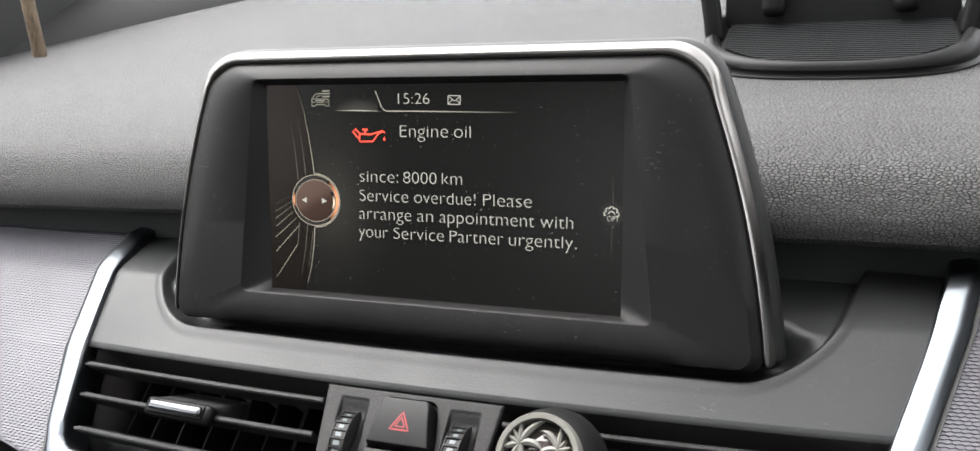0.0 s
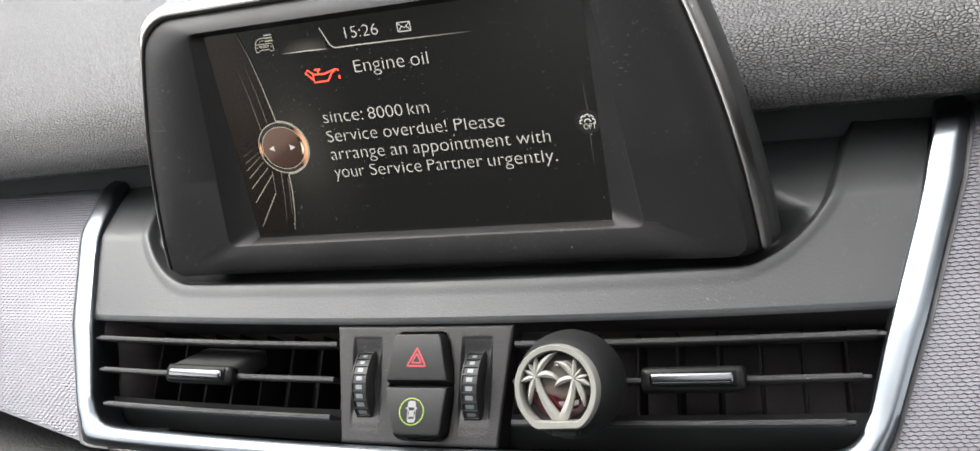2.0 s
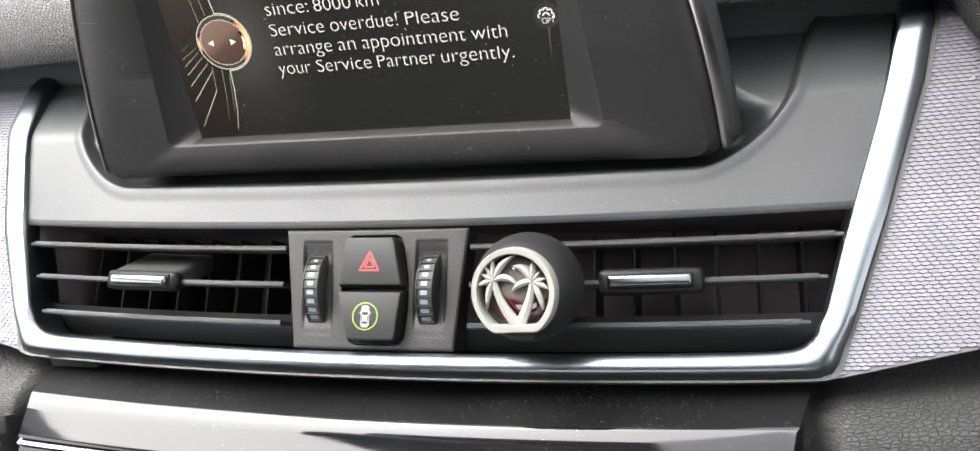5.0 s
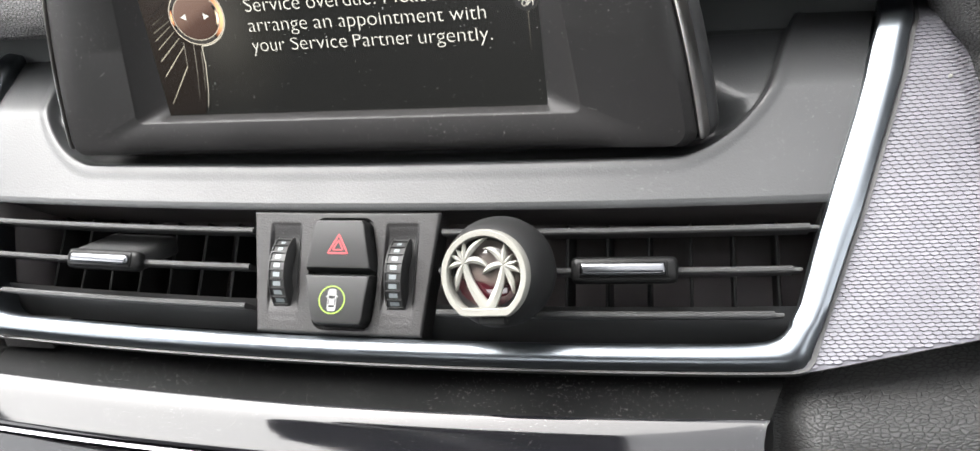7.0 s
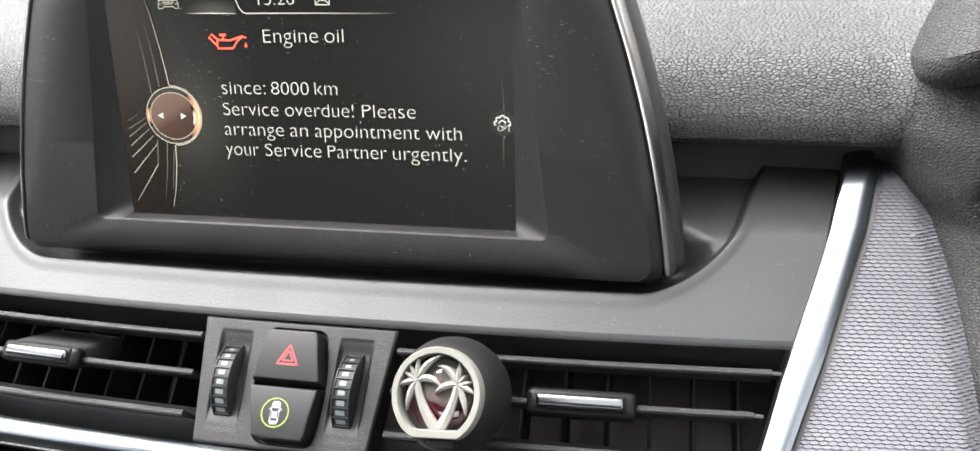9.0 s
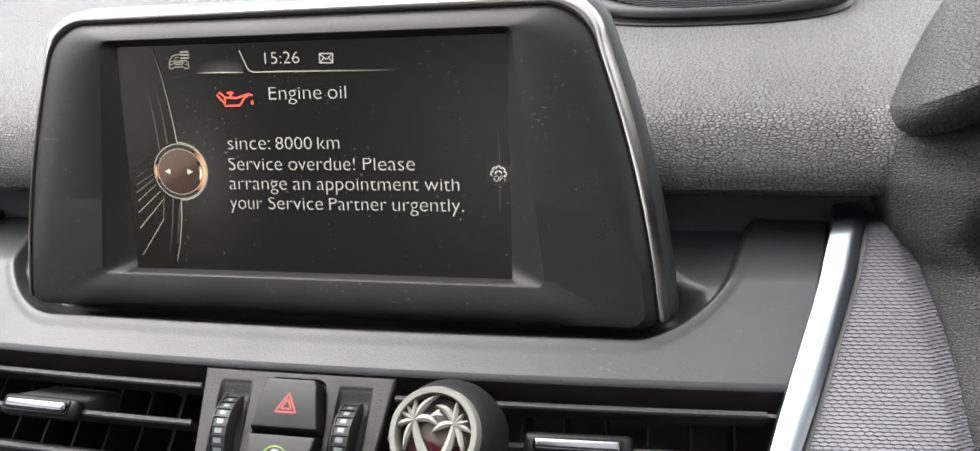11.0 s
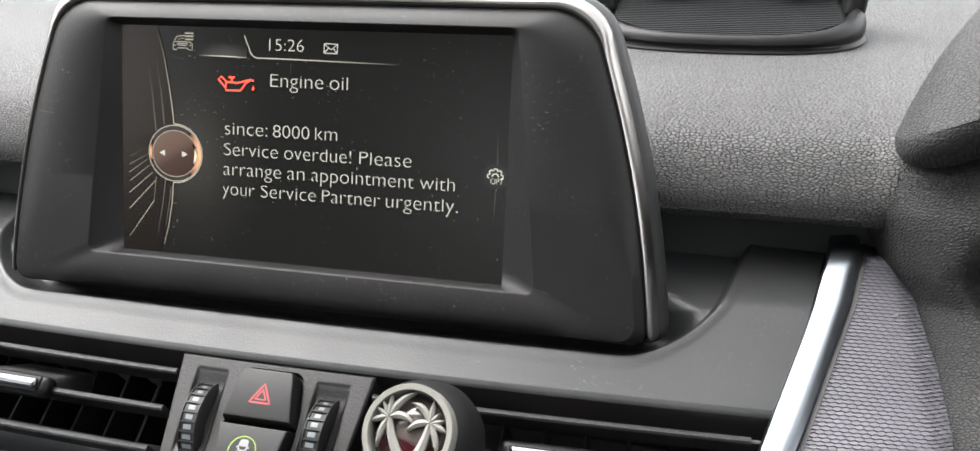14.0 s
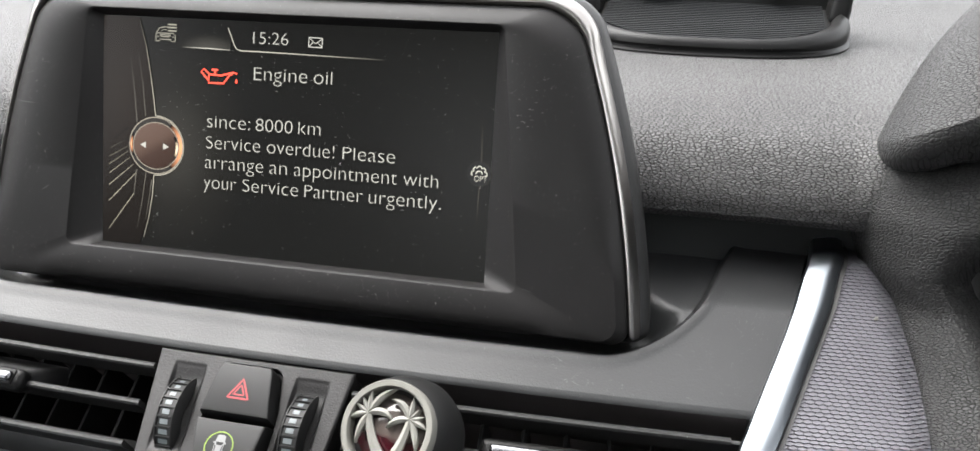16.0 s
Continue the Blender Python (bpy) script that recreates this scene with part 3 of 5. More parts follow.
def key_shape(grow):
    pts = [(-0.0088 - grow, 0.0012 - grow), (0.0110 + grow, 0.0012 - grow), (0.0154 + grow, 0.0200), (0.0132 + grow, 0.0390 + grow), (-0.0068 - grow, 0.0390 + grow), (-0.0114 - grow, 0.0200)]
    return rounded(pts, 0.0045)


WELLS = ((-0.0203, 0.05), (0.0226, 0.0))


BAY = [(-0.0092, 0.0008), (0.0115, 0.0008), (0.0157, 0.0200), (0.0136, 0.0396), (-0.0072, 0.0396), (-0.0118, 0.0200)]


def bay_depth(x, sv):
    """How far inside the bay of the two keys: below 0 outside it."""
    near = []
    for (ax, av), (bx, bv) in zip(BAY, BAY[1:] + BAY[:1]):
        near.append(((bx - ax) * (sv - av) - (bv - av) * (x - ax)) / math.hypot(bx - ax, bv - av))
    near.sort()
    r = 0.0032
    a, b = near[0], near[1]
    return r - math.hypot(max(0, r - a), max(0, r - b)) if a < r and b < r else a


def plate_top(u, v):
    """The plate's face, scooped out round each thumbwheel."""
    sv = -0.0012 + 0.0424 * v
    x0, x1 = -0.0345 + 0.0059 * v, 0.0358 - 0.0038 * v
    x, n = x0 + (x1 - x0) * u, 0.0
    for cx, lean in WELLS:
        side = smooth(0.0062, 0.0050, abs(x - cx - lean * (sv - 0.02)))
        ends = smooth(0.0024, 0.0038, sv) * smooth(0.0374, 0.0352, sv)
        n -= side * ends * (0.0004 + 0.0011 * smooth(0.003, 0.0085, sv) - 0.0014 * smooth(0.024, 0.0352, sv))
    n -= 0.0034 * smooth(0.0, 0.0007, bay_depth(x, sv))
    e = min(u * 0.07, (1 - u) * 0.068, v * 0.0424, (1 - v) * 0.0424)
    return vent(x, sv, n - 0.0008 * (1 - min(1, e / 0.0009)) ** 2)


part("plate", sheet(plate_top, span(0, 1, 281), span(0, 1, 171)), PLATE, switch)
part("plate_edge", loft([plate_loop(-0.010), plate_loop(-0.0008)], True), PLATE, switch)
part("key_gap", loft([[vent(x, sv, -0.0028) for x, sv in key_shape(0.0002)]], True, True), BUTTON, switch, smooth=False)


def key(x0t, x1t, x0b, x1b, s0, s1, bow, round_top):
    """A cushion-shaped push button."""
    def f(u, v):
        a, b = x0t + (x0b - x0t) * v, x1t + (x1b - x1t) * v
        q = v if round_top else 1 - v
        if q < 0.16:
            cut = 0.0026 * (1 - math.sqrt(1 - (1 - q / 0.16) ** 2))
            a, b = a + cut, b - cut
        e = min(1, (1 - abs(2 * u - 1)) * 11, (1 - abs(2 * v - 1)) * 9)
        r = 1 - (1 - max(0, e)) ** 2
        return vent(a + (b - a) * u, s0 + (s1 - s0) * v, -0.0026 + 0.0068 * math.sqrt(r) + bow * (1 - (2 * v - 1) ** 2))
    edge = [0, 0.006, 0.014, 0.024, 0.036, 0.05, 0.07, 0.095]
    us = edge + span(0.12, 0.88, 14) + [1 - k for k in edge[::-1]]
    return sheet(f, us, us)


hazard = part("hazard_button", key(-0.0084, 0.0104, -0.0108, 0.0146, 0.0018, 0.0197, 0.0006, True), BUTTON, switch)
driving = part("assist_button", key(-0.0108, 0.0146, -0.0062, 0.0126, 0.0208, 0.0384, 0.0006, False), BUTTON, switch)


def on_key(cx, s, n=0.00490):
    """Lays flat marks, drawn in (x, z) round 0, on a button."""
    return lambda c: vent(cx + c.x, s - c.z, n - c.y)


tri = [(0.0, 0.0034), (-0.0036, -0.0030), (0.0036, -0.0030)]
tri_in = [(x * 0.52, z * 0.52 - 0.0003) for x, z in tri]


def closed_corners(pts, k=6):
    return [(a[0] + (b[0] - a[0]) * i / k, a[1] + (b[1] - a[1]) * i / k) for a, b in zip(pts, pts[1:] + pts[:1]) for i in range(k)]


part("triangle_mark", mapped(merged(ribbon(closed_corners(tri), 0.00065, closed=True), ribbon(closed_corners(tri_in), 0.0005, closed=True)), on_key(0.0017, 0.0110)), RED_MARK, hazard, "red warning triangle")
part("green_ring", mapped(ribbon(circle(0, 0, 0.0046, 40), 0.0004, closed=True), on_key(0.0012, 0.0299)), GREEN_MARK, driving, "green ring mark")
def mirrored(pts):
    return pts + [(-x, z) for x, z in pts[::-1]]


car_top = mirrored([(0.0008, 0.0037), (0.0014, 0.0033), (0.0016, 0.0016), (0.0022, 0.0012), (0.0021, 0.0008), (0.0016, 0.0010), (0.0016, -0.0028), (0.0013, -0.0036), (0.0007, -0.0038)])
part("car_mark", mapped(disc(car_top, 0.00005), on_key(0.0012, 0.0299)), MARK, driving, "white car symbol")
part("car_mark_windows", mapped(merged(disc(mirrored([(0.0013, 0.0014), (0.0009, 0.0004)]), 0.0001), disc([(0.0014, 0.0004), (0.0013, -0.0018), (0.0010, -0.0014), (0.0010, 0.0000)], 0.0001), disc([(-0.0014, 0.0004), (-0.0010, 0.0000), (-0.0010, -0.0014), (-0.0013, -0.0018)], 0.0001),
                                      disc(mirrored([(0.0009, -0.0018), (0.0012, -0.0025)]), 0.0001)), on_key(0.0012, 0.0299)), BUTTON, driving)


def thumbwheel(cx, lean):
    r, s_mid, deep = 0.0150, 0.0202, -0.0095

    def slot(gx, gs, n):
        pts = rounded([(-0.0042 - gx, -0.0131 - gs), (0.0044 + gx, -0.0131 - gs), (0.0040 + gx, 0.0131 + gs), (-0.0038 - gx, 0.0131 + gs)], 0.0024)
        return [vent(cx + x + lean * y, s_mid + y, n) for x, y in pts]
    well = [slot(0.0009, 0.0009, -0.0022), slot(0.0005, 0.0005, -0.0013), slot(0.0001, 0.0001, -0.0014), slot(-0.0002, -0.0002, -0.0030)]
    w = part("thumbwheel", loft([slot(0.0, 0.0, -0.0028)], True, True), BLACK, switch)
    part("well_rim", loft(well, True), BUTTON, w)

    def at(x, rad, a):
        sv = s_mid - rad * math.sin(a)
        return vent(cx + x + lean * (sv - s_mid), sv, deep + rad * math.cos(a))
    angles = span(-1.16, 1.16, 40)
    secs = [[at(x, rad, a) for a in angles] for x, rad in ((-0.0034, r - 0.0030), (-0.0034, r - 0.0009), (-0.0032, r - 0.0005), (0.0028, r - 0.0005), (0.0031, r - 0.0009), (0.0034, r - 0.0050))]
    part("wheel", loft(secs, False), WHEEL, w)
    # raised side rims and cross ribs part the wheel into small fields
    for x in (-0.0031, 0.0025):
        part("wheel_rim", loft([[at(x + dx, r + dr, a) for a in angles] for dx, dr in ((-0.0003, -0.0007), (-0.0002, 0.0), (0.0002, 0.0), (0.0003, -0.0007))], False), WHEEL, w)
    for i in range(9):
        a = 0.87 - 1.74 * i / 8
        part("wheel_rib", loft([[at(x, r + dr, a + da) for x in span(-0.0031, 0.0025, 7)] for da, dr in ((-0.026, -0.0007), (-0.016, 0.0001), (0.016, 0.0001), (0.026, -0.0007))], False), WHEEL, w)
        if i == 8:
            continue
        a -= 0.1088
        wide, high = 0.0008 + 0.00085 * i / 7, 0.045 + 0.010 * min(i, 4) / 4
        quad = [[at(-0.0003 + sx * wide, r - 0.00035, a + da) for sx in (-1, 1)] for da in (-high, 0.0, high)]
        part("wheel_mark", loft(quad, False), WHEEL_MARK, w, smooth=False)


for cx, lean in WELLS:
    thumbwheel(cx, lean)

# ---- infotainment screen ----
screen = thing("infotainment_screen", (0, 0.012, -0.016), "wide black infotainment screen with chrome edge showing an oil service warning", "screen")


def flank_width(z):
    """Half the bezel's width at the height z: the flanks bow outwards."""
    return 0.1183 - 0.1225 * z - 1.50 * z * z


def trapezoid(top, bottom, w_top, w_bot, r_top, r_bot, y, grow=0.0, cx=0.0):
    """A rounded outline, straight-flanked between two widths or bowed where none are given, as a function of the angle from its middle."""
    zc = 0.038

    def at(a):
        dx, dz = math.cos(a), math.sin(a)
        lo, hi = 0.0, 0.4
        for _ in range(40):
            m = (lo + hi) / 2
            if inside(m * dx, zc + m * dz):
                lo = m
            else:
                hi = m
        return Vector((lo * dx, y, zc + lo * dz))

    def inside(x, z):
        t, b = top + grow, bottom - grow
        if w_top is None:
            k, wide = 0.1225 + 3.0 * z, flank_width(z)
        else:
            k = (w_bot - w_top) / (top - bottom)
            wide = w_top + k * (top - z)
        cs = 1 / math.hypot(1, k)
        d1, d2 = t - z, z - b
        d3 = (wide + grow / cs - abs(x - cx)) * cs
        if min(d1, d2, d3) < 0:
            return False
        if d1 < r_top and d3 < r_top:
            return math.hypot(r_top - d1, r_top - d3) < r_top
        if d2 < r_bot and d3 < r_bot:
            return math.hypot(r_bot - d2, r_bot - d3) < r_bot
        return True
    return at


def corner_angles():
    out = set(round(2 * math.pi * i / 160, 5) for i in range(160))
    for x, z in ((0.0715, 0.0805), (0.0738, 0.0823), (0.0715, 0.0), (0.0826, -0.0010)):
        for sx in (1, -1):
            out.add(round(math.atan2(z - 0.038, sx * x) % (2 * math.pi), 5))
    for x, z, r in ((0.092, 0.0885, 0.14), (0.1175, -0.012, 0.10)):
        a0 = math.atan2(z - 0.038, x)
        for sx in (1, -1):
            for k in range(-14, 15):
                a = a0 + k * r / 14
                out.add(round((a if sx > 0 else math.pi - a) % (2 * math.pi), 5))
    return sorted(out)


ANG = corner_angles()
body_shape = dict(top=0.0893, bottom=-0.0155, w_top=None, w_bot=None, r_top=0.0115, r_bot=0.006, cx=0.0003)


def outline(y, grow=0.0, **changed):
    f = trapezoid(**{**body_shape, **changed}, y=y, grow=grow)
    return [f(a) for a in ANG]


def rect_loop(y, top, bottom, w_top, w_bot, r=0.0002):
    f = trapezoid(top, bottom, w_top, w_bot, r, r, y)
    return [f(a) for a in ANG]


# a flat face, flanks that fall away to the rim, and a sloping recess down to the display
rim = ((0.008, -0.0006, 0.0, 0.0), (0.0006, 0.0, 0.0, 0.0), (-0.0003, -0.0003, 0.0, 0.0), (-0.0012, -0.0014, 0.0, 0.0), (-0.0024, -0.0036, 0.0008, 0.0018), (-0.0034, -0.0062, 0.0020, 0.0034), (-0.0041, -0.0088, 0.0034, 0.0050), (-0.0044, -0.0108, 0.0048, 0.0060), (-0.0046, -0.0130, 0.0066, 0.0072))


def eased(loop):
    """Flanks that flatten towards the foot, so that they run into the lower strip without a crease."""
    for p in loop:
        if p.y < -0.002:
            p.y += (-0.0046 - p.y) * 0.75 * smooth(0.030, -0.002, p.z) * smooth(0.085, 0.097, abs(p.x))
    return loop


front = loft([eased(outline(y, g, top=0.0893 + up, bottom=-0.0155 - low)) for y, g, up, low in rim] + [
              rect_loop(-0.0046, 0.0830, -0.0016, 0.0746, 0.0836, 0.003), rect_loop(-0.0043, 0.0826, -0.0012, 0.0742, 0.0832, 0.0028), rect_loop(-0.0036, 0.0822, -0.0008, 0.0737, 0.0822, 0.002), rect_loop(0.0002, 0.0806, 0.0, 0.0716, 0.0716)])
part("front_bezel", front, BEZEL, screen)
shell_loops = [outline(y, g, bottom=-0.0150 + 0.8 * g) for y, g in ((0.0030, 0.0010), (0.0070, 0.0044), (0.0092, 0.0056), (0.0120, 0.0061), (0.0150, 0.0052), (0.026, -0.010), (0.030, -0.03))]
part("back_shell", loft(shell_loops, True, False, True), HOUSING, screen)
# chrome band: it faces forward over the top and turns outward down both flanks
keep = [i for i, a in enumerate(ANG) if math.sin(a) > -0.395]
order = sorted(keep, key=lambda i: (ANG[i] - 1.5 * math.pi) % (2 * math.pi))
over = [outline(y, g) for y, g in ((0.0010, -0.0003), (-0.0008, 0.0001), (-0.0014, 0.0007), (-0.0015, 0.0015), (-0.0012, 0.0024), (-0.0002, 0.0033), (0.0014, 0.0040), (0.0034, 0.0044), (0.0044, 0.0041))]
down = [outline(y, g) for y, g in ((0.0010, -0.0003), (-0.0008, 0.0000), (-0.0012, 0.0004), (-0.0009, 0.0010), (0.0004, 0.0018), (0.0022, 0.0025), (0.0045, 0.0031), (0.0066, 0.0034), (0.0078, 0.0032))]
rows = []
for i in order:
    f = smooth(0.070, 0.0885, over[1][i].z)
    rows.append([d[i].lerp(o[i], f) for o, d in zip(over, down)])


def rounded_tip(row, gap):
    """Draws a band's section together towards its end."""
    f = math.sqrt(max(0.0, 1 - (1 - min(1, gap / 0.0040)) ** 2))
    mid = row[3] * 0.6 + row[5] * 0.4 + Vector((0, 0.0010 * (1 - f), 0))
    return [mid + (p - mid) * (0.12 + 0.88 * f) for p in row]


ends = (rows[0][3], rows[-1][3])
rows = [rounded_tip(row, min((row[3] - e).length for e in ends)) for row in rows]
part("chrome_band", loft(rows, False), BAND, screen, "bright chrome edge band")
lcd = part("display_panel", disc([(-0.0722, -0.0006), (0.0722, -0.0006), (0.0722, 0.0812), (-0.0722, 0.0812)], -0.0003), LCD, screen, "lit black display")
# neck that carries the screen out of the trough
part("neck", block(pose(0, 0.022, -0.004), (0.19, 0.02, 0.03), 0.004), HOUSING, screen)
# fine scratches and marks on the bezel
for p in ([(-0.1055, 0.0492), (-0.1010, 0.0484), (-0.0965, 0.0483)], [(0.0855, 0.0005), (0.0885, -0.0004)], [(-0.093, 0.0175), (-0.0905, 0.019)]):
    part("scratch", mapped(ribbon(p, 0.00014), lambda c: Vector((c.x, c.y - 0.0040 if abs(c.x) > 0.097 else c.y - 0.0046, c.z))), SCRATCH, screen)

# what the display shows
LINES = ((0.0732, 0.0039, (("15:26", -0.0135, -0.0007),)),
         (0.0610, 0.0043, (("Engine", -0.0129, 0.0067), ("oil", 0.0091, 0.0156))),
         (0.0439, 0.0042, (("since:", -0.0303, -0.0139), ("8000", -0.0117, 0.0019), ("km", 0.0041, 0.0121))),
         (0.0366, 0.0042, (("Service", -0.0306, -0.0098), ("overdue!", -0.0073, 0.0174), ("Please", 0.0204, 0.0390))),
         (0.0297, 0.0042, (("arrange", -0.0308, -0.0085), ("an", -0.0062, 0.0003), ("appointment", 0.0029, 0.0401), ("with", 0.0422, 0.0542))),
         (0.0227, 0.0042, (("your", -0.0310, -0.0186), ("Service", -0.0162, 0.0047), ("Partner", 0.0071, 0.0282), ("urgently.", 0.0304, 0.0556))))
for base, cap, words in LINES:
    for text, x0, x1 in words:
        part("text_word", lettering(text, x0, x1, base, cap), UI_WHITE, lcd, "pale lit lettering", smooth=False)
part("oil_can_icon", merged(ribbon(mm([(-29.9, 61.9), (-30.0, 59.2), (-24.3, 59.3), (-22.3, 61.9), (-20.4, 63.1), (-19.2, 62.7)]), 0.0006), ribbon(mm([(-30.2, 62.1), (-25.2, 61.9), (-22.4, 62.7), (-20.4, 63.2)]), 0.0006),
                            ribbon(mm([(-29.9, 59.9), (-32.9, 62.9), (-31.8, 63.9), (-29.6, 62.0)]), 0.0006), ribbon(mm([(-28.9, 63.7), (-26.5, 63.7)]), 0.0007), ribbon(mm([(-27.6, 63.7), (-27.6, 62.1)]), 0.0007),
                            disc(circle(-0.0195, 0.0601, 0.00045, 12, 0.0006), 0.00005), disc(mm([(-19.9, 60.3), (-19.1, 60.3), (-19.4, 61.2)]), 0.00005)), UI_RED, lcd, "red oil can symbol", smooth=False)
part("mail_icon", merged(ribbon(closed_corners(mm([(6.8, 76.2), (11.6, 76.1), (11.5, 73.0), (6.7, 73.1)])), 0.0003, closed=True), ribbon(mm([(6.8, 76.1), (9.2, 74.2), (11.6, 76.0)]), 0.0003), ribbon(mm([(6.8, 73.1), (8.4, 74.8)]), 0.0003), ribbon(mm([(11.5, 73.1), (9.9, 74.8)]), 0.0003)), UI_WHITE, lcd, "envelope symbol", smooth=False)
part("car_icon", merged(ribbon(mm([(-50.6, 72.5), (-50.6, 74.6), (-50.0, 75.2), (-43.8, 75.2), (-43.1, 74.6), (-43.1, 72.5), (-44.6, 72.5), (-44.9, 73.1), (-48.9, 73.1), (-49.2, 72.5), (-50.6, 72.5)]), 0.0003),
                        ribbon(mm([(-50.4, 75.3), (-49.2, 76.9), (-47.6, 77.3), (-46.0, 77.3)]), 0.0003), ribbon(mm([(-48.6, 75.8), (-47.8, 76.4), (-46.4, 76.4)]), 0.0002),
                        ribbon(mm([(-49.0, 74.6), (-48.4, 74.0), (-45.4, 74.0), (-44.8, 74.6), (-49.0, 74.6)]), 0.0003), ribbon(mm([(-50.2, 74.1), (-49.4, 73.9)]), 0.0003), ribbon(mm([(-44.3, 73.9), (-43.5, 74.1)]), 0.0003),
                        *[ribbon(mm([(-46.0, z), (-42.6, z)]), 0.0005) for z in (78.2, 77.2, 76.1)]), UI_LINE, lcd, "car list symbol", smooth=False)
TAB = fading("tab_line_light", (0.7, 0.67, 0.56), 0.19, -0.012, 0.072, 0.047, 0.03)
part("tab_line", ribbon(mm([(-23.0, 78.1), (-21.6, 74.8), (-20.5, 72.2), (-19.6, 71.1), (-18.2, 70.6), (-10, 70.6), (1.0, 70.5), (17, 70.3), (34, 70.1)]), 0.00036), TAB, lcd, smooth=False)
part("tab_line_side", ribbon(mm([(-41, 70.8), (-31, 70.8), (-22, 70.6)]), 0.0003), fading("side_line_light", (0.8, 0.77, 0.66), 0.2, -0.030, 0.0708, 0.011, 0.011), lcd, smooth=False)
part("tab_glow", disc(mm([(-42, 70.9), (-22.0, 70.7), (-21.8, 75.5), (-42, 75.5)]), 0.00002), fading("tab_haze_light", (0.030, 0.029, 0.025), 0.55, -0.030, 0.0700, 0.0115, 0.0055, 0.12), lcd, smooth=False)
# light field round the rotary symbol, brown to the side of the arcs
part("side_field", disc(mm([(-71.4, 0.3), (-56.5, 0.3), (-53.0, 9.5), (-51.4, 19.0), (-50.8, 26.0), (-50.4, 46.5), (-52.4, 60.3), (-54.4, 70.6), (-57.0, 80.4), (-71.4, 80.4)]), 0.000015), fading("side_field_light", (0.0075, 0.0052, 0.0038), 0.5, -0.064, 0.052, 0.034, 0.06, 0.35), lcd, smooth=False)
ARC = fading("arc_light", (0.74, 0.69, 0.56), 0.17, -0.050, 0.036, 0.030, 0.046)
ARC_DIM = fading("arc_dim_light", (0.55, 0.51, 0.42), 0.085, -0.055, 0.036, 0.030, 0.036)
GRID = fading("grid_light", (0.66, 0.60, 0.46), 0.13, -0.064, 0.017, 0.022, 0.021)
half_ring = [(-50.1 + 10.9 * math.cos(a), 36.1 + 10.4 * math.sin(a)) for a in span(1.60, -1.62, 40)]
part("arc_line", ribbon(mm([(-57.0, 79.4), (-54.4, 70.6), (-52.4, 60.3), (-51.1, 52.1), (-50.4, 46.6)] + half_ring + [(-50.8, 25.4), (-51.2, 18.9), (-52.8, 9.5), (-54.6, 3.0)]), 0.00034), ARC, lcd, smooth=False)
for p in ([(-60.6, 66.9), (-59.0, 56.5), (-57.7, 43.7)], [(-57.5, 68.7), (-55.5, 57.3), (-54.3, 46.1)], [(-53.9, 26.8), (-55.3, 16.4), (-57.3, 6.2)], [(-57.7, 27.3), (-58.7, 18.5)], [(-51.6, 24.0), (-52.3, 18.9), (-53.9, 9.5)]):
    part("arc_line_faint", ribbon(mm(p), 0.00028), ARC_DIM, lcd, smooth=False)
for p in ([(-68.2, 36.6), (-61.1, 41.8)], [(-68.4, 34.0), (-61.3, 38.0)], [(-68.7, 31.1), (-61.0, 35.3)], [(-68.9, 28.2), (-61.2, 33.4)], [(-68.6, 25.1), (-60.4, 31.3)], [(-68.9, 20.8), (-59.0, 28.9)], [(-68.9, 15.0), (-58.0, 25.9)], [(-68.9, 4.8), (-58.7, 18.5)]):
    part("grid_line", ribbon(mm(p), 0.00032), GRID, lcd, smooth=False)
part("rotary_shadow", disc(circle(-0.0501, 0.0361, 0.0107, 56, 0.0102), 0.00003), glow("rotary_shade", (0.02, 0.018, 0.016), 0.4), lcd, smooth=False)
part("rotary_symbol", disc(circle(-0.0501, 0.0360, 0.0089, 56, 0.0081), 0.00005), UI_BROWN, lcd, smooth=False)
part("rotary_ring", merged(ribbon(circle(-0.0501, 0.0361, 0.0105, 64, 0.0099), 0.0003, 0.00006, True), ribbon(circle(-0.0501, 0.0360, 0.0090, 64, 0.0082), 0.00022, 0.00006, True)), UI_RING, lcd, smooth=False)
for mid, size in ((0.0, 0.95), (math.pi, 0.45)):
    bow = [(-0.0501 + 0.0098 * math.cos(mid + a), 0.0361 + 0.0091 * math.sin(mid + a)) for a in span(-size, size, 24)]
    part("rotary_glow", ribbon(bow, 0.0012 if mid == 0 else 0.0007, 0.00008), fading("amber_light", (1.0, 0.42, 0.2), 0.26, -0.0501 + 0.0098 * math.cos(mid), 0.0361, 0.006 if mid == 0 else 0.0035, 0.0095 if mid == 0 else 0.003), lcd, "amber glow on the ring", smooth=False)
part("rotary_spark", ribbon([(-0.0501 + 0.0083 * math.cos(a), 0.0360 + 0.0075 * math.sin(a)) for a in span(-0.5, 0.5, 12)], 0.0008, 0.00007), fading("spark_light", (1.0, 0.8, 0.55), 0.3, -0.0417, 0.0352, 0.0016, 0.0032), lcd, smooth=False)
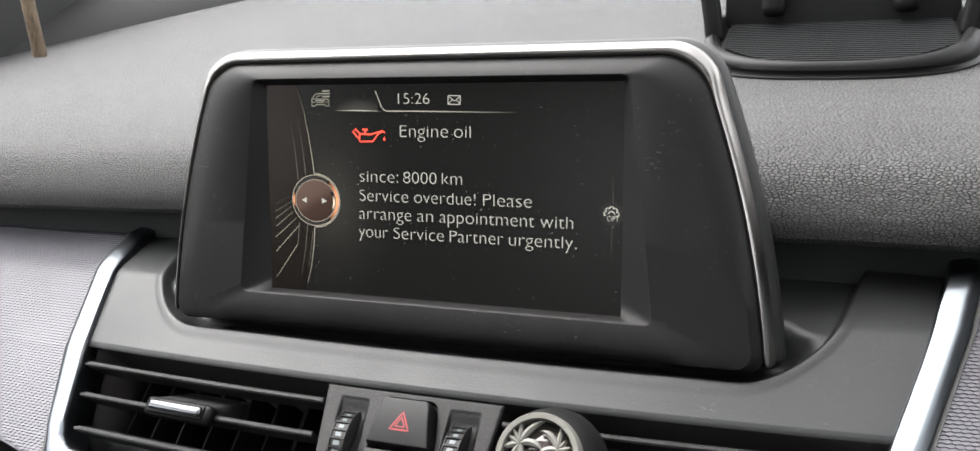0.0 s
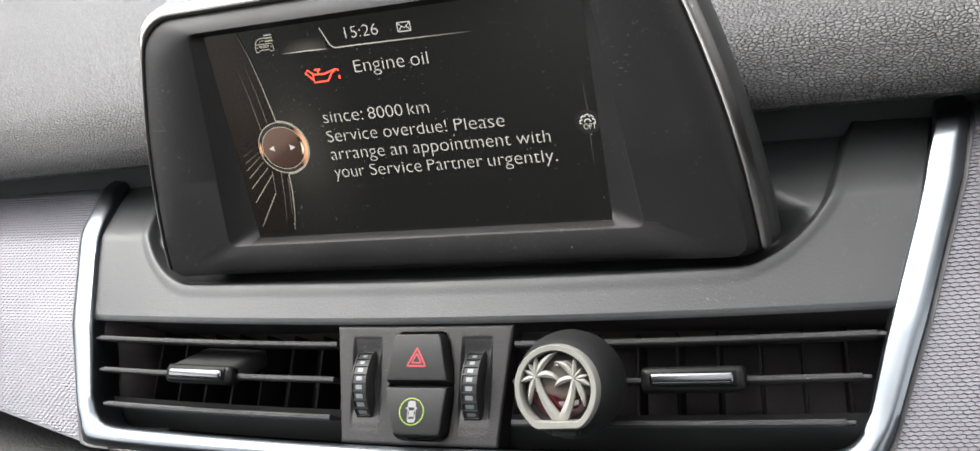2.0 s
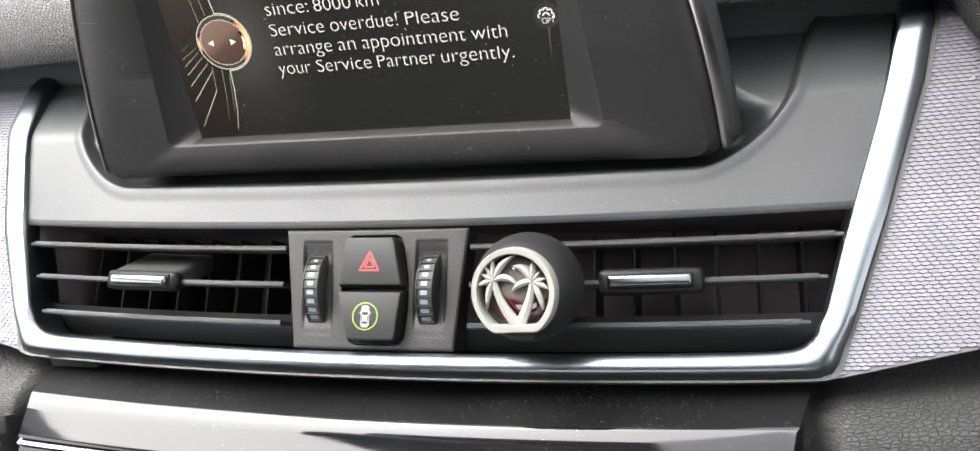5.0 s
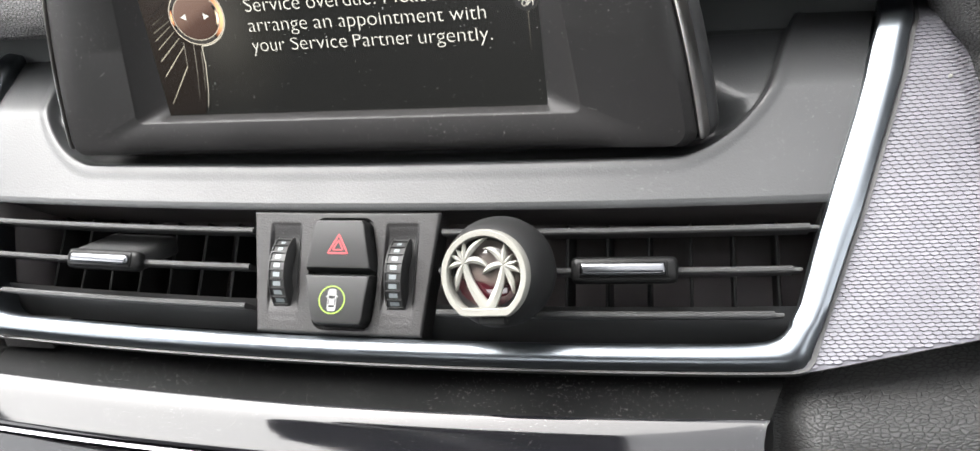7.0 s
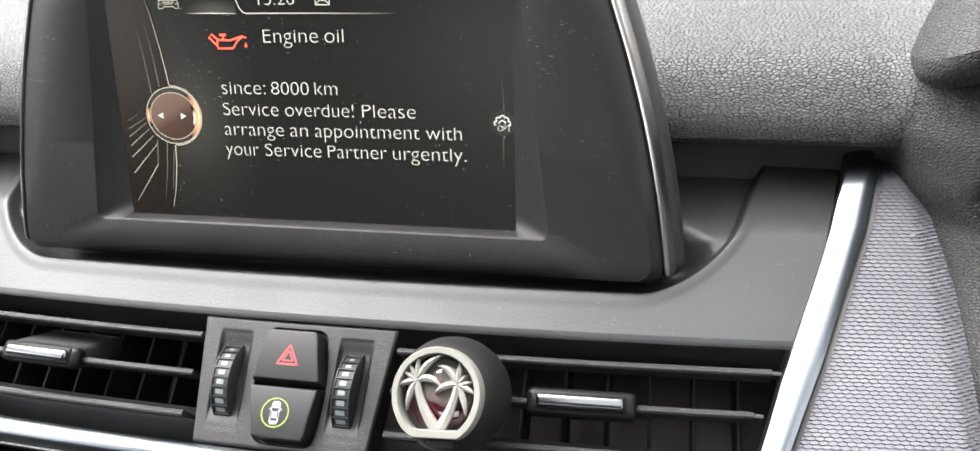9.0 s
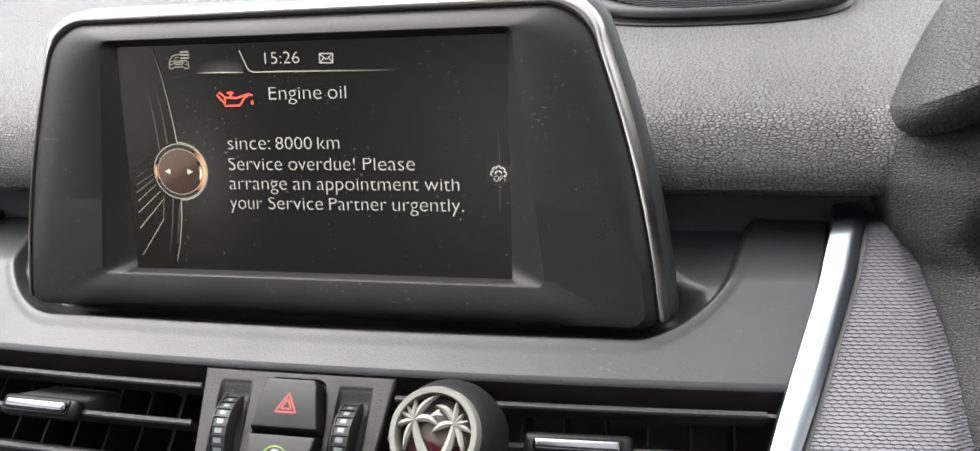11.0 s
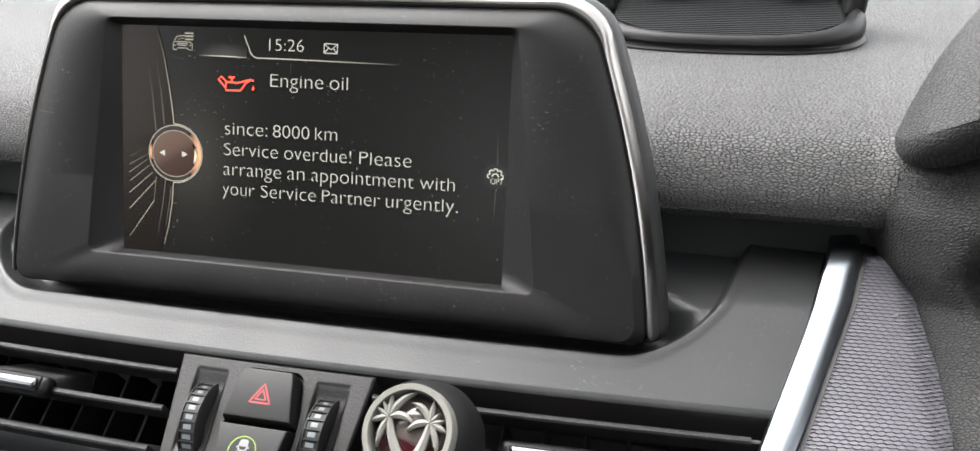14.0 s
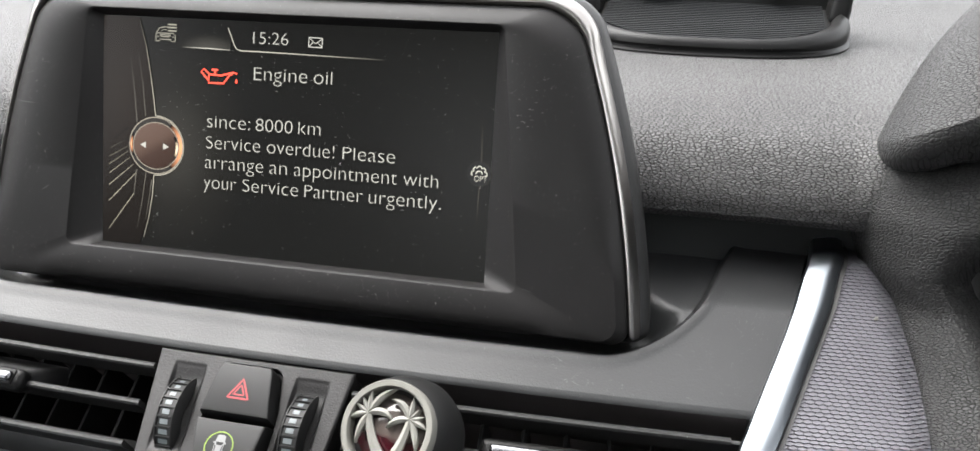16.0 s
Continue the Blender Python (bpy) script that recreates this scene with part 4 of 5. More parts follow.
part("arrow_mark", merged(disc(mm([(-56.4, 36.1), (-54.1, 35.0), (-54.1, 37.2)]), 0.0001), disc(mm([(-44.9, 36.0), (-47.2, 37.1), (-47.2, 34.9)]), 0.0001)), UI_WHITE, lcd, smooth=False)
teeth = []
for k in range(5):
    a = math.pi * (0.02 + 0.24 * k)
    teeth += [(67.8 + r * math.cos(a + d), 35.5 + r * math.sin(a + d)) for d, r in ((-0.30, 2.05), (-0.22, 2.65), (0.18, 2.65), (0.28, 2.05))]
part("option_icon", merged(ribbon(mm(teeth), 0.0003), ribbon(mm([(67.8 + 1.1 * math.cos(a), 35.4 + 1.1 * math.sin(a)) for a in span(0.1, math.pi - 0.1, 16)]), 0.0003), lettering("OPT", 0.0663, 0.0705, 0.0331, 0.0018)), UI_ICON, lcd, "gear symbol", smooth=False)
part("option_disc", disc(circle(0.0678, 0.0356, 0.0041, 32, 0.0040), 0.00003), glow("screen_grey", (0.010, 0.010, 0.010), 0.35), lcd, smooth=False)
part("option_ring", ribbon(circle(0.0678, 0.0356, 0.0041, 40, 0.0040), 0.00014, 0.00005, True), fading("option_ring_light", (0.3, 0.28, 0.24), 0.07, 0.0690, 0.0356, 0.0065, 0.0065), lcd, smooth=False)
for p in ([(67.9, 53), (68.4, 39.7)], [(68.1, 31.4), (67.9, 18)]):
    part("option_line", ribbon(mm(p), 0.00016), fading("option_light", (0.4, 0.37, 0.3), 0.09, 0.068, 0.0356, 0.02, 0.019), lcd, smooth=False)

# ---- air freshener clipped to the vent ----
BALL_C, FACE_C = Vector((0.0614, -0.0435, -0.0384)), Vector((0.0610, -0.0572, -0.0314))
fresh = thing("air_freshener", BALL_C, "black ball vent air freshener with ivory palm tree cover", "air freshener")
ez = (FACE_C - BALL_C).normalized()
ex = Vector((1, 0, 0)) - ez * ez.x
ex.normalize()
ey = ez.cross(ex)
DISC = Matrix(((ex.x, ey.x, ez.x, FACE_C.x), (ex.y, ey.y, ez.y, FACE_C.y), (ex.z, ey.z, ez.z, FACE_C.z), (0, 0, 0, 1)))
DISC = DISC @ Matrix.Rotation(radians(3), 4, "Z")
bm = loft([[DISC @ Vector((r * math.cos(a), r * math.sin(a), h)) for a in span(0, 2 * math.pi * 47 / 48, 48)]
           for r, h in ((0.0115, -0.0030), (0.0130, -0.0022), (0.0141, -0.0032), (0.0158, -0.0075), (0.0170, -0.0120), (0.0173, -0.0160), (0.0168, -0.0205), (0.0150, -0.0250), (0.0110, -0.029), (0.005, -0.031))], True, True, True)
part("ball", bm, BALL, fresh)
part("clip", block(DISC @ pose(0, 0, -0.035), (0.006, 0.004, 0.012), 0.001), BALL, fresh)
bm = loft([[DISC @ Vector((r * math.cos(a), r * math.sin(a), h)) for a in span(0, 2 * math.pi * 31 / 32, 32)] for r, h in ((0.0113, -0.0046), (0.0108, -0.0036), (0.0098, -0.0028), (0.0085, -0.0021), (0.0068, -0.0015), (0.005, -0.0010), (0.003, -0.0007), (0.0012, -0.0006))], True, False, True)
part("scent_capsule", bm, RED_GLASS, fresh, "glossy capsule half full of dark red scent")
part("foot_tab", block(DISC @ pose(0.001, -0.0138, -0.0035), (0.008, 0.0022, 0.005), 0.0006), BALL, fresh)


def flat_ring():
    def loop(r, chord, h):
        out = []
        for a in span(0, 2 * math.pi * 71 / 72, 72):
            x, y = r * math.cos(a), r * math.sin(a) * (1.09 if math.sin(a) < 0 else 1.0)
            if y < chord:
                x, y = x * 1.0, chord
            out.append(DISC @ Vector((x, y, h)))
        return out
    return loft([loop(0.0112, -0.0099, -0.0030), loop(0.0112, -0.0099, 0.0014), loop(0.0115, -0.0102, 0.0019), loop(0.0129, -0.0120, 0.0019), loop(0.0133, -0.0124, 0.0012), loop(0.0133, -0.0124, -0.0026)], True)


part("ring", flat_ring(), IVORY, fresh, "ivory plastic ring")


def frond(points, w0, w1, leaf=0, h=0.0013):
    """A tapering strip with thickness on the cover's face."""
    bm = bmesh.new()
    fine = []
    for i in range(13):
        f = i / 12
        a, b, c = (Vector(p) for p in points)
        fine.append((a * (1 - f) ** 2 + b * 2 * f * (1 - f) + c * f * f))
    rows = []
    for i, p in enumerate(fine):
        d = (fine[min(i + 1, 12)] - fine[max(i - 1, 0)]).normalized()
        f = i / 12
        s = Vector((-d.y, d.x)) * ((w0 + (w1 - w0) * f) if leaf == 0 else w0 * (0.6 + 0.95 * math.sin(math.pi * min(1, f * 1.02)) ** 0.8 - 0.52 * f)) / 2
        rows.append([DISC @ Vector((p.x + s.x, p.y + s.y, -0.0004)), DISC @ Vector((p.x + s.x, p.y + s.y, h - 0.0003)), DISC @ Vector((p.x, p.y, h + 0.0002)), DISC @ Vector((p.x - s.x, p.y - s.y, h - 0.0003)), DISC @ Vector((p.x - s.x, p.y - s.y, -0.0004))])
    return loft(rows, True, True, True, bm)


R = 0.0132


def palm(trunk, crown, tips):
    pieces = [frond([(p[0] * R, p[1] * R) for p in trunk], 0.0034, 0.0016)]
    for mid, tip, w in tips:
        pieces.append(frond([(crown[0] * R, crown[1] * R), (mid[0] * R, mid[1] * R), (tip[0] * R, tip[1] * R)], w, 0.0004, 1))
    return merged(*pieces)


part("palm_tree", palm([(0.10, -0.82), (-0.36, -0.34), (-0.45, 0.26)], (-0.45, 0.27), [((-0.70, 0.27), (-0.88, 0.13), 0.0012), ((-0.64, 0.38), (-0.77, 0.46), 0.0010), ((-0.55, 0.46), (-0.64, 0.60), 0.0010), ((-0.46, 0.52), (-0.45, 0.75), 0.0011),
                        ((-0.30, 0.68), (0.08, 0.81), 0.0014), ((-0.16, 0.44), (0.10, 0.14), 0.0015), ((-0.64, 0.04), (-0.66, -0.36), 0.0013)]), IVORY, fresh)
part("palm_tree", palm([(0.03, -0.82), (0.36, -0.38), (0.45, 0.18)], (0.45, 0.20), [((0.30, 0.60), (0.0, 0.58), 0.0014), ((0.14, 0.24), (-0.03, 0.0), 0.0014), ((0.48, 0.46), (0.50, 0.68), 0.0011), ((0.58, 0.33), (0.66, 0.42), 0.0009),
                        ((0.62, 0.22), (0.79, 0.27), 0.0010), ((0.68, 0.14), (0.84, 0.02), 0.0012), ((0.64, -0.06), (0.66, -0.44), 0.0013)]), IVORY, fresh)

# ---- embossed inlays beside the centre panel ----


def inlay_y(x, z):
    y = face_y(z) + CURVE * x * x
    if x > 0:
        ridge = 0.1985 + 0.20 * (-0.005 - z)
        ridge = min(ridge, 0.207)
        y += 0.7 * max(0.0, x - ridge)
    else:
        y = face_y(z) + head_lean(x, z)[0] + CURVE * 0.185 ** 2 + 0.06 * (abs(x) - 0.185)
    return y


def inlay_place(x, z, n):
    e = 0.0015
    dy = (inlay_y(x, z + e) - inlay_y(x, z - e)) / (2 * e)
    dx = (inlay_y(x + e, z) - inlay_y(x - e, z)) / (2 * e)
    nr = Vector((dx, -1, dy)).normalized()
    return Vector((x, inlay_y(x, z), z - head_lean(x, z)[1])) + nr * n


def inlay_foot(x):
    return -0.0705 + 0.15 * (x - 0.150)


def inlay(side, x_far, right_edge):
    cells = bmesh.new()
    w, pitch = 0.0026, 0.00092
    hexa = [(0.0, 0.667), (0.5, 0.333), (0.5, -0.333), (0.0, -0.667), (-0.5, -0.333), (-0.5, 0.333)]
    row = 0
    z = -0.076
    while z < 0.0135:
        x = line(OUTER, z) - 0.004 + (0.5 * w if row % 2 else 0)
        while x < x_far:
            if (right_edge is None or x < right_edge(z) + 0.0012) and z - pitch > inlay_foot(x):
                ring0, ring1 = [], []
                for hx, hz in hexa:
                    ring0.append(cells.verts.new(inlay_place(side * (x + hx * w), z + hz * pitch, 0.0)))
                    ring1.append(cells.verts.new(inlay_place(side * (x + hx * w * 0.90), z + hz * pitch * 0.80 + 0.05 * pitch, 0.00022 - 0.00024 * hz)))
                for i in range(6):
                    j = (i + 1) % 6
                    cells.faces.new((ring0[i], ring0[j], ring1[j], ring1[i]))
                cells.faces.new(ring1)
            x += w
        row += 1
        z += pitch
    return cells


def right_limit(z):
    return line([(-0.08, 0.214), (-0.0334, 0.2103), (-0.016, 0.2085), (0.0027, 0.2026), (0.0125, 0.1933), (0.03, 0.188)], z)


CRUMB = (0.1959, -0.0024)
for side, far, edge, lab in ((1, 0.222, right_limit, "silver-grey trim inlay embossed with small hexagons beside the steering column"), (-1, 0.36, None, "silver-grey trim inlay embossed with small hexagons on the passenger side")):
    t = thing("trim_inlay", (side * 0.19, 0.0, -0.03), lab, "trim panel", kind="structure")
    xs = span(0.150, far, 40)

    def backing(u, z, side=side, edge=edge):
        x = max(u, line(OUTER, z) - 0.006)
        if edge:
            x = min(x, edge(z) + 0.006)
        return inlay_place(side * x, max(z, inlay_foot(x)), -0.0002)
    part("inlay_sheet", sheet(backing, xs, span(-0.0705, 0.018, 60)), INLAY, t)
    tagged(part("embossing", inlay(side, far, edge), INLAY, t, smooth=False), kind="stuff")
    part("inlay_foot", sheet(lambda x, v, side=side: inlay_place(side * x, inlay_foot(x), 0) + Vector((0, 0.03 * v, -0.001 * v)), span(0.150, far, 20), (0, 1)), BLACK, t)

crumb = thing("crumb", inlay_place(CRUMB[0], CRUMB[1], 0.0002), "tiny pale crumb stuck to the embossed trim", "crumb")
part("grain", mapped(block(Matrix(), (0.0012, 0.0007, 0.0010), 0.0003), lambda c: inlay_place(CRUMB[0] + c.x + 0.3 * c.z, CRUMB[1] + c.z, 0.0006 - c.y)), IVORY, crumb)

# ---- leather flank that runs down beside the inlay ----
EDGE = [(-0.10, (0.214, -0.040)), (-0.06, (0.2125, -0.022)), (-0.0334, (0.2108, -0.0075)), (-0.016, (0.2088, 0.0105)), (0.0027, (0.2028, 0.0295)), (0.0125, (0.1945, 0.0335)), (0.030, (0.1895, 0.031)), (0.043, (0.1892, 0.0325)), (0.050, (0.1905, 0.0375))]


def flank(k, z):
    x = line([(a, b[0]) for a, b in EDGE], z)
    y = line([(a, b[1]) for a, b in EDGE], z)
    dx, dy = [(-0.002, 0.012), (-0.0006, 0.004), (0.0, 0.0), (0.0012, -0.0032), (0.0036, -0.0085), (0.0068, -0.015), (0.0098, -0.0205), (0.0122, -0.0235), (0.0148, -0.0245), (0.0180, -0.0225), (0.022, -0.016), (0.028, 0.0), (0.032, 0.03)][k]
    f = 1 + 1.3 * smooth(0.005, 0.045, z)
    return Vector((x + dx * f, y + dy * (0.7 + 0.3 * f) * (0.55 + 0.45 * smooth(-0.02, 0.03, z)), z))


flank_ob = thing("dash_flank", (0.2, 0.0, 0.0), "grained dashboard flank beside the instrument binnacle, darkened for shade", "dashboard flank", kind="structure")
part("shaded_flank_skin", sheet(flank, range(13), span(-0.10, 0.050, 60)), LEATHER_SHADED, flank_ob)

# ---- instrument hood ----


def hood(k, f):
    """A beak that widens from its blunt tip: f runs along it, k goes round its section."""
    tip = math.sin(min(1.0, f) * math.pi / 2) ** 0.8
    far = max(0.0, f - 1) * 0.05
    x = 0.1905 + 0.020 * (1 - math.cos(min(1.0, f) * math.pi / 2)) + far
    b = 2 * math.pi * k / 32
    up, out = math.sin(b), math.cos(b)
    # the crown leans away towards the windscreen, the foot stays short
    high = (0.046 + 0.9 * far) * tip * up if up > 0 else (0.015 + 0.25 * far) * tip * up
    deep = (0.030 + 0.3 * far) * tip * out
    return Vector((x + 0.42 * max(0.0, high), 0.020 - 0.25 * far + deep + 0.55 * max(0.0, high), 0.0545 + 0.45 * (x - 0.1905) + high))


hood_ob = thing("instrument_hood", (0.25, 0.05, 0.06), "grained hood over the instruments behind the wheel, darkened for shade", "instrument hood", kind="structure")
part("hood_skin", sheet(hood, range(33), span(0.0, 1.0, 14) + [1.3, 1.8, 2.6, 4.0]), LEATHER_SHADED, hood_ob)
part("binnacle_face", sheet(lambda x, z: Vector((x, 0.03 - 0.25 * (x - 0.22), z)), span(0.215, 0.5, 8), span(-0.12, 0.075, 6)), BINNACLE, hood_ob)

# ---- lower dash: shelf, glossy lid, knee pads ----
lower = thing("storage_lid", (0, -0.06, -0.10), "glossy piano-black storage lid dusty along its upper edge", "storage lid")


def lid_bow(x):
    return 0.0035 * (1 - (x / 0.15) ** 2)


def lid(u, v):
    y, z = v
    half = 0.1400 + 0.10 * max(0.0, -0.0795 - z) + (2.2 * max(0.0, z + 0.0785) if u > 0 else 0.0)
    x = u * half
    return Vector((x, y + CURVE * 0.5 * x * x - 0.003, z - lid_bow(x)))


part("gloss_face", sheet(lid, span(-1, 1, 60), [(-0.0578, -0.0776), (-0.0588, -0.0777), (-0.0594, -0.0780), (-0.0635, -0.0815), (-0.0675, -0.0850), (-0.0706, -0.08765), (-0.0711, -0.0881), (-0.0716, -0.0888), (-0.070, -0.0898)]), GLOSS, lower, "mirror-glossy black face")
part("shelf_top", sheet(lid, span(-1, 1, 60), [(-0.022, -0.0735), (-0.040, -0.0755), (-0.0579, -0.0776)]), SHELF, lower, "dusty black ledge")
part("chrome_line", sheet(lid, span(-1, 1, 60), [(-0.0700, -0.0899), (-0.0722, -0.0900), (-0.0731, -0.0905), (-0.0732, -0.0912), (-0.071, -0.0920)]), BRIGHT, lower, "thin chrome line")
part("lower_face", sheet(lid, span(-1, 1, 40), [(-0.068, -0.0920), (-0.0725, -0.0925), (-0.074, -0.094), (-0.082, -0.113), (-0.090, -0.19)]), GLOSS, lower)
part("shelf_back", sheet(lambda x, z: Vector((x, -0.030 + CURVE * x * x, z)), span(-0.156, 0.156, 30), (-0.060, -0.0745)), BLACK, centre)
part("bracket", block(pose(-0.1270, -0.0400, -0.0715), (0.022, 0.014, 0.006), 0.001), PLATE, centre)


def knee(side):
    def f(x, v):
        y, z = v
        e = smooth(0.0, 0.012, x - (0.1430 + 0.40 * max(0, -0.085 - z) if side < 0 else 0.1445))
        return Vector((side * x, y + 0.15 * (x - 0.15) * (0.5 if side > 0 else 0.2) + 0.012 * (1 - e), z - 0.002 * (1 - e) + (0.02 * (x - 0.15) if side > 0 else 0)))
    xs = [0.1432 + 0.0012 * i for i in range(12)] + span(0.16, 0.46, 24)
    return sheet(f, xs, [(-0.005, -0.0790), (-0.030, -0.0788), (-0.046, -0.0800), (-0.056, -0.0830), (-0.0625, -0.0880), (-0.0655, -0.0950), (-0.067, -0.105), (-0.069, -0.13), (-0.075, -0.20)])


for side in (-1, 1):
    k = thing("knee_pad", (side * 0.2, -0.05, -0.1), "dark grained lower dashboard padding below the trim", "dashboard padding", kind="structure")
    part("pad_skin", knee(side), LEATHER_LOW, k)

# ---- phone holder on the dash ----
holder = thing("phone_holder", (0.136, 0.19, 0.093), "black silicone phone holder pad on the dashboard top", "phone holder")
HOLD = pose(0.1335, 0.1425, 0.0821, 13.4, 0, 0)


def pad_loop(w, d, z, bow, y0=0.0, lift=0.0):
    """A rounded outline, w wide and d deep, whose front edge bows forward; lift raises it towards the back."""
    out = []
    for i in range(80):
        a = 2 * math.pi * i / 80
        c, sn = math.cos(a), math.sin(a)
        x = w / 2 * abs(c) ** 0.60 * (1 if c > 0 else -1)
        y = d / 2 * abs(sn) ** 0.72 * (1 if sn > 0 else -1)
        if sn < 0:
            y -= bow * (1 - (2 * x / w) ** 2)
        out.append(HOLD @ Vector((x, y0 + d / 2 + y, z + lift * (d / 2 + y) / d)))
    return out


part("base_pad", loft([pad_loop(0.128, 0.105, 0.0, 0.008), pad_loop(0.130, 0.107, 0.0010, 0.008), pad_loop(0.130, 0.107, 0.0046, 0.008), pad_loop(0.128, 0.104, 0.0056, 0.008, 0.002), pad_loop(0.127, 0.104, 0.0064, 0.008, 0.002)], True, True, True), RUBBER, holder)
part("rim", loft([pad_loop(0.127, 0.100, 0.0064, 0.008, 0.002), pad_loop(0.1285, 0.101, 0.0080, 0.008, 0.0012, 0.003), pad_loop(0.1285, 0.100, 0.0098, 0.008, 0.0016, 0.006), pad_loop(0.1265, 0.097, 0.0116, 0.0085, 0.0030, 0.009), pad_loop(0.123, 0.094, 0.0126, 0.009, 0.0048, 0.012),
                  pad_loop(0.119, 0.090, 0.0128, 0.010, 0.0066, 0.014), pad_loop(0.1155, 0.087, 0.0122, 0.0105, 0.0085, 0.014), pad_loop(0.1125, 0.0845, 0.0104, 0.011, 0.0102, 0.014), pad_loop(0.110, 0.083, 0.0080, 0.011, 0.0115, 0.014)], True), RUBBER, holder)
part("tray", loft([pad_loop(0.112, 0.085, 0.0086, 0.011, 0.0105, 0.014)], True, True), RUBBER, holder)
ribs = []
for i in range(26):
    y = 0.006 + i * 0.0027
    w = 0.104 * min(1, (0.20 + i * 0.10) ** 0.5)
    ribs.append(block(HOLD @ pose(0, y, 0.0090 + 0.014 * (y - 0.0105) / 0.085, 9.3), (w, 0.0012, 0.0024), 0.0))
tagged(part("ribbed_mat", merged(*ribs), MAT, holder, smooth=False), kind="stuff")
part("back_rest", block(HOLD @ pose(0, 0.072, 0.044, -14), (0.112, 0.006, 0.064), 0.002), RUBBER, holder)
for sx in (-1, 1):
    part("lug", block(HOLD @ pose(sx * 0.031, 0.0655, 0.037, -14), (0.012, 0.014, 0.030), 0.0045, 3), RUBBER, holder)
    part("side_arm", block(HOLD @ pose(sx * 0.0605, 0.050, 0.027, -10, sx * 8, sx * -6), (0.009, 0.016, 0.030), 0.003, 3), RUBBER, holder)
    part("side_cheek", block(HOLD @ pose(sx * 0.0590, 0.062, 0.016, 0, sx * 8, 0), (0.010, 0.034, 0.016), 0.004, 3), RUBBER, holder)

# ---- wooden pendant hanging before the windscreen ----
PEND = Vector((-0.2980, 0.1010, 0.1014))
pend = thing("hanging_stick", PEND, "short raw wooden stick hanging on a thin cord", "hanging ornament")
UPW = RIG.to_3x3().inverted() @ Vector((0, 0, 1))


def hang(r, h, a):
    side = UPW.cross(Vector((1, 0, 0))).normalized()
    return PEND + UPW * h + Vector((1, 0, 0)) * r * math.cos(a) + side * r * math.sin(a)


part("stick", loft([[hang(r, h, a) for a in span(0, 2 * math.pi * 11 / 12, 12)] for r, h in ((0.0034, 0.0), (0.0040, 0.0012), (0.0038, 0.03), (0.0042, 0.07), (0.0037, 0.09))], True, True, True), WOOD, pend)
part("cord", loft([[hang(0.0006, h, a) for a in span(0, 2 * math.pi * 5 / 6, 6)] for h in (0.09, 0.27)]), TRIM_DARK, pend)

# ---- cabin shell: closes the car round the camera ----


def shell(name, corners, material, label, thick=0.03):
    bm = bmesh.new()
    face = bm.faces.new([bm.verts.new(c) for c in corners])
    bm.normal_update()
    nrm = face.normal.copy()
    r = bmesh.ops.extrude_face_region(bm, geom=[face])
    bmesh.ops.translate(bm, vec=nrm * -thick, verts=[v for v in r["geom"] if isinstance(v, bmesh.types.BMVert)])
    me = bpy.data.meshes.new(name)
    bmesh.ops.recalc_face_normals(bm, faces=bm.faces)
    bm.to_mesh(me)
    bm.free()
    me.materials.append(material)
    return tagged(new(name, me), label, "car interior", kind="structure")


def box(name, lo, hi, material, label):
    c, s = [(a + b) / 2 for a, b in zip(lo, hi)], [b - a for a, b in zip(lo, hi)]
    bm = block(Matrix.Translation(c), s, 0.008)
    me = bpy.data.meshes.new(name)
    bm.to_mesh(me)
    bm.free()
    me.materials.append(material)
    return tagged(new(name, me), label, "car interior", kind="structure")


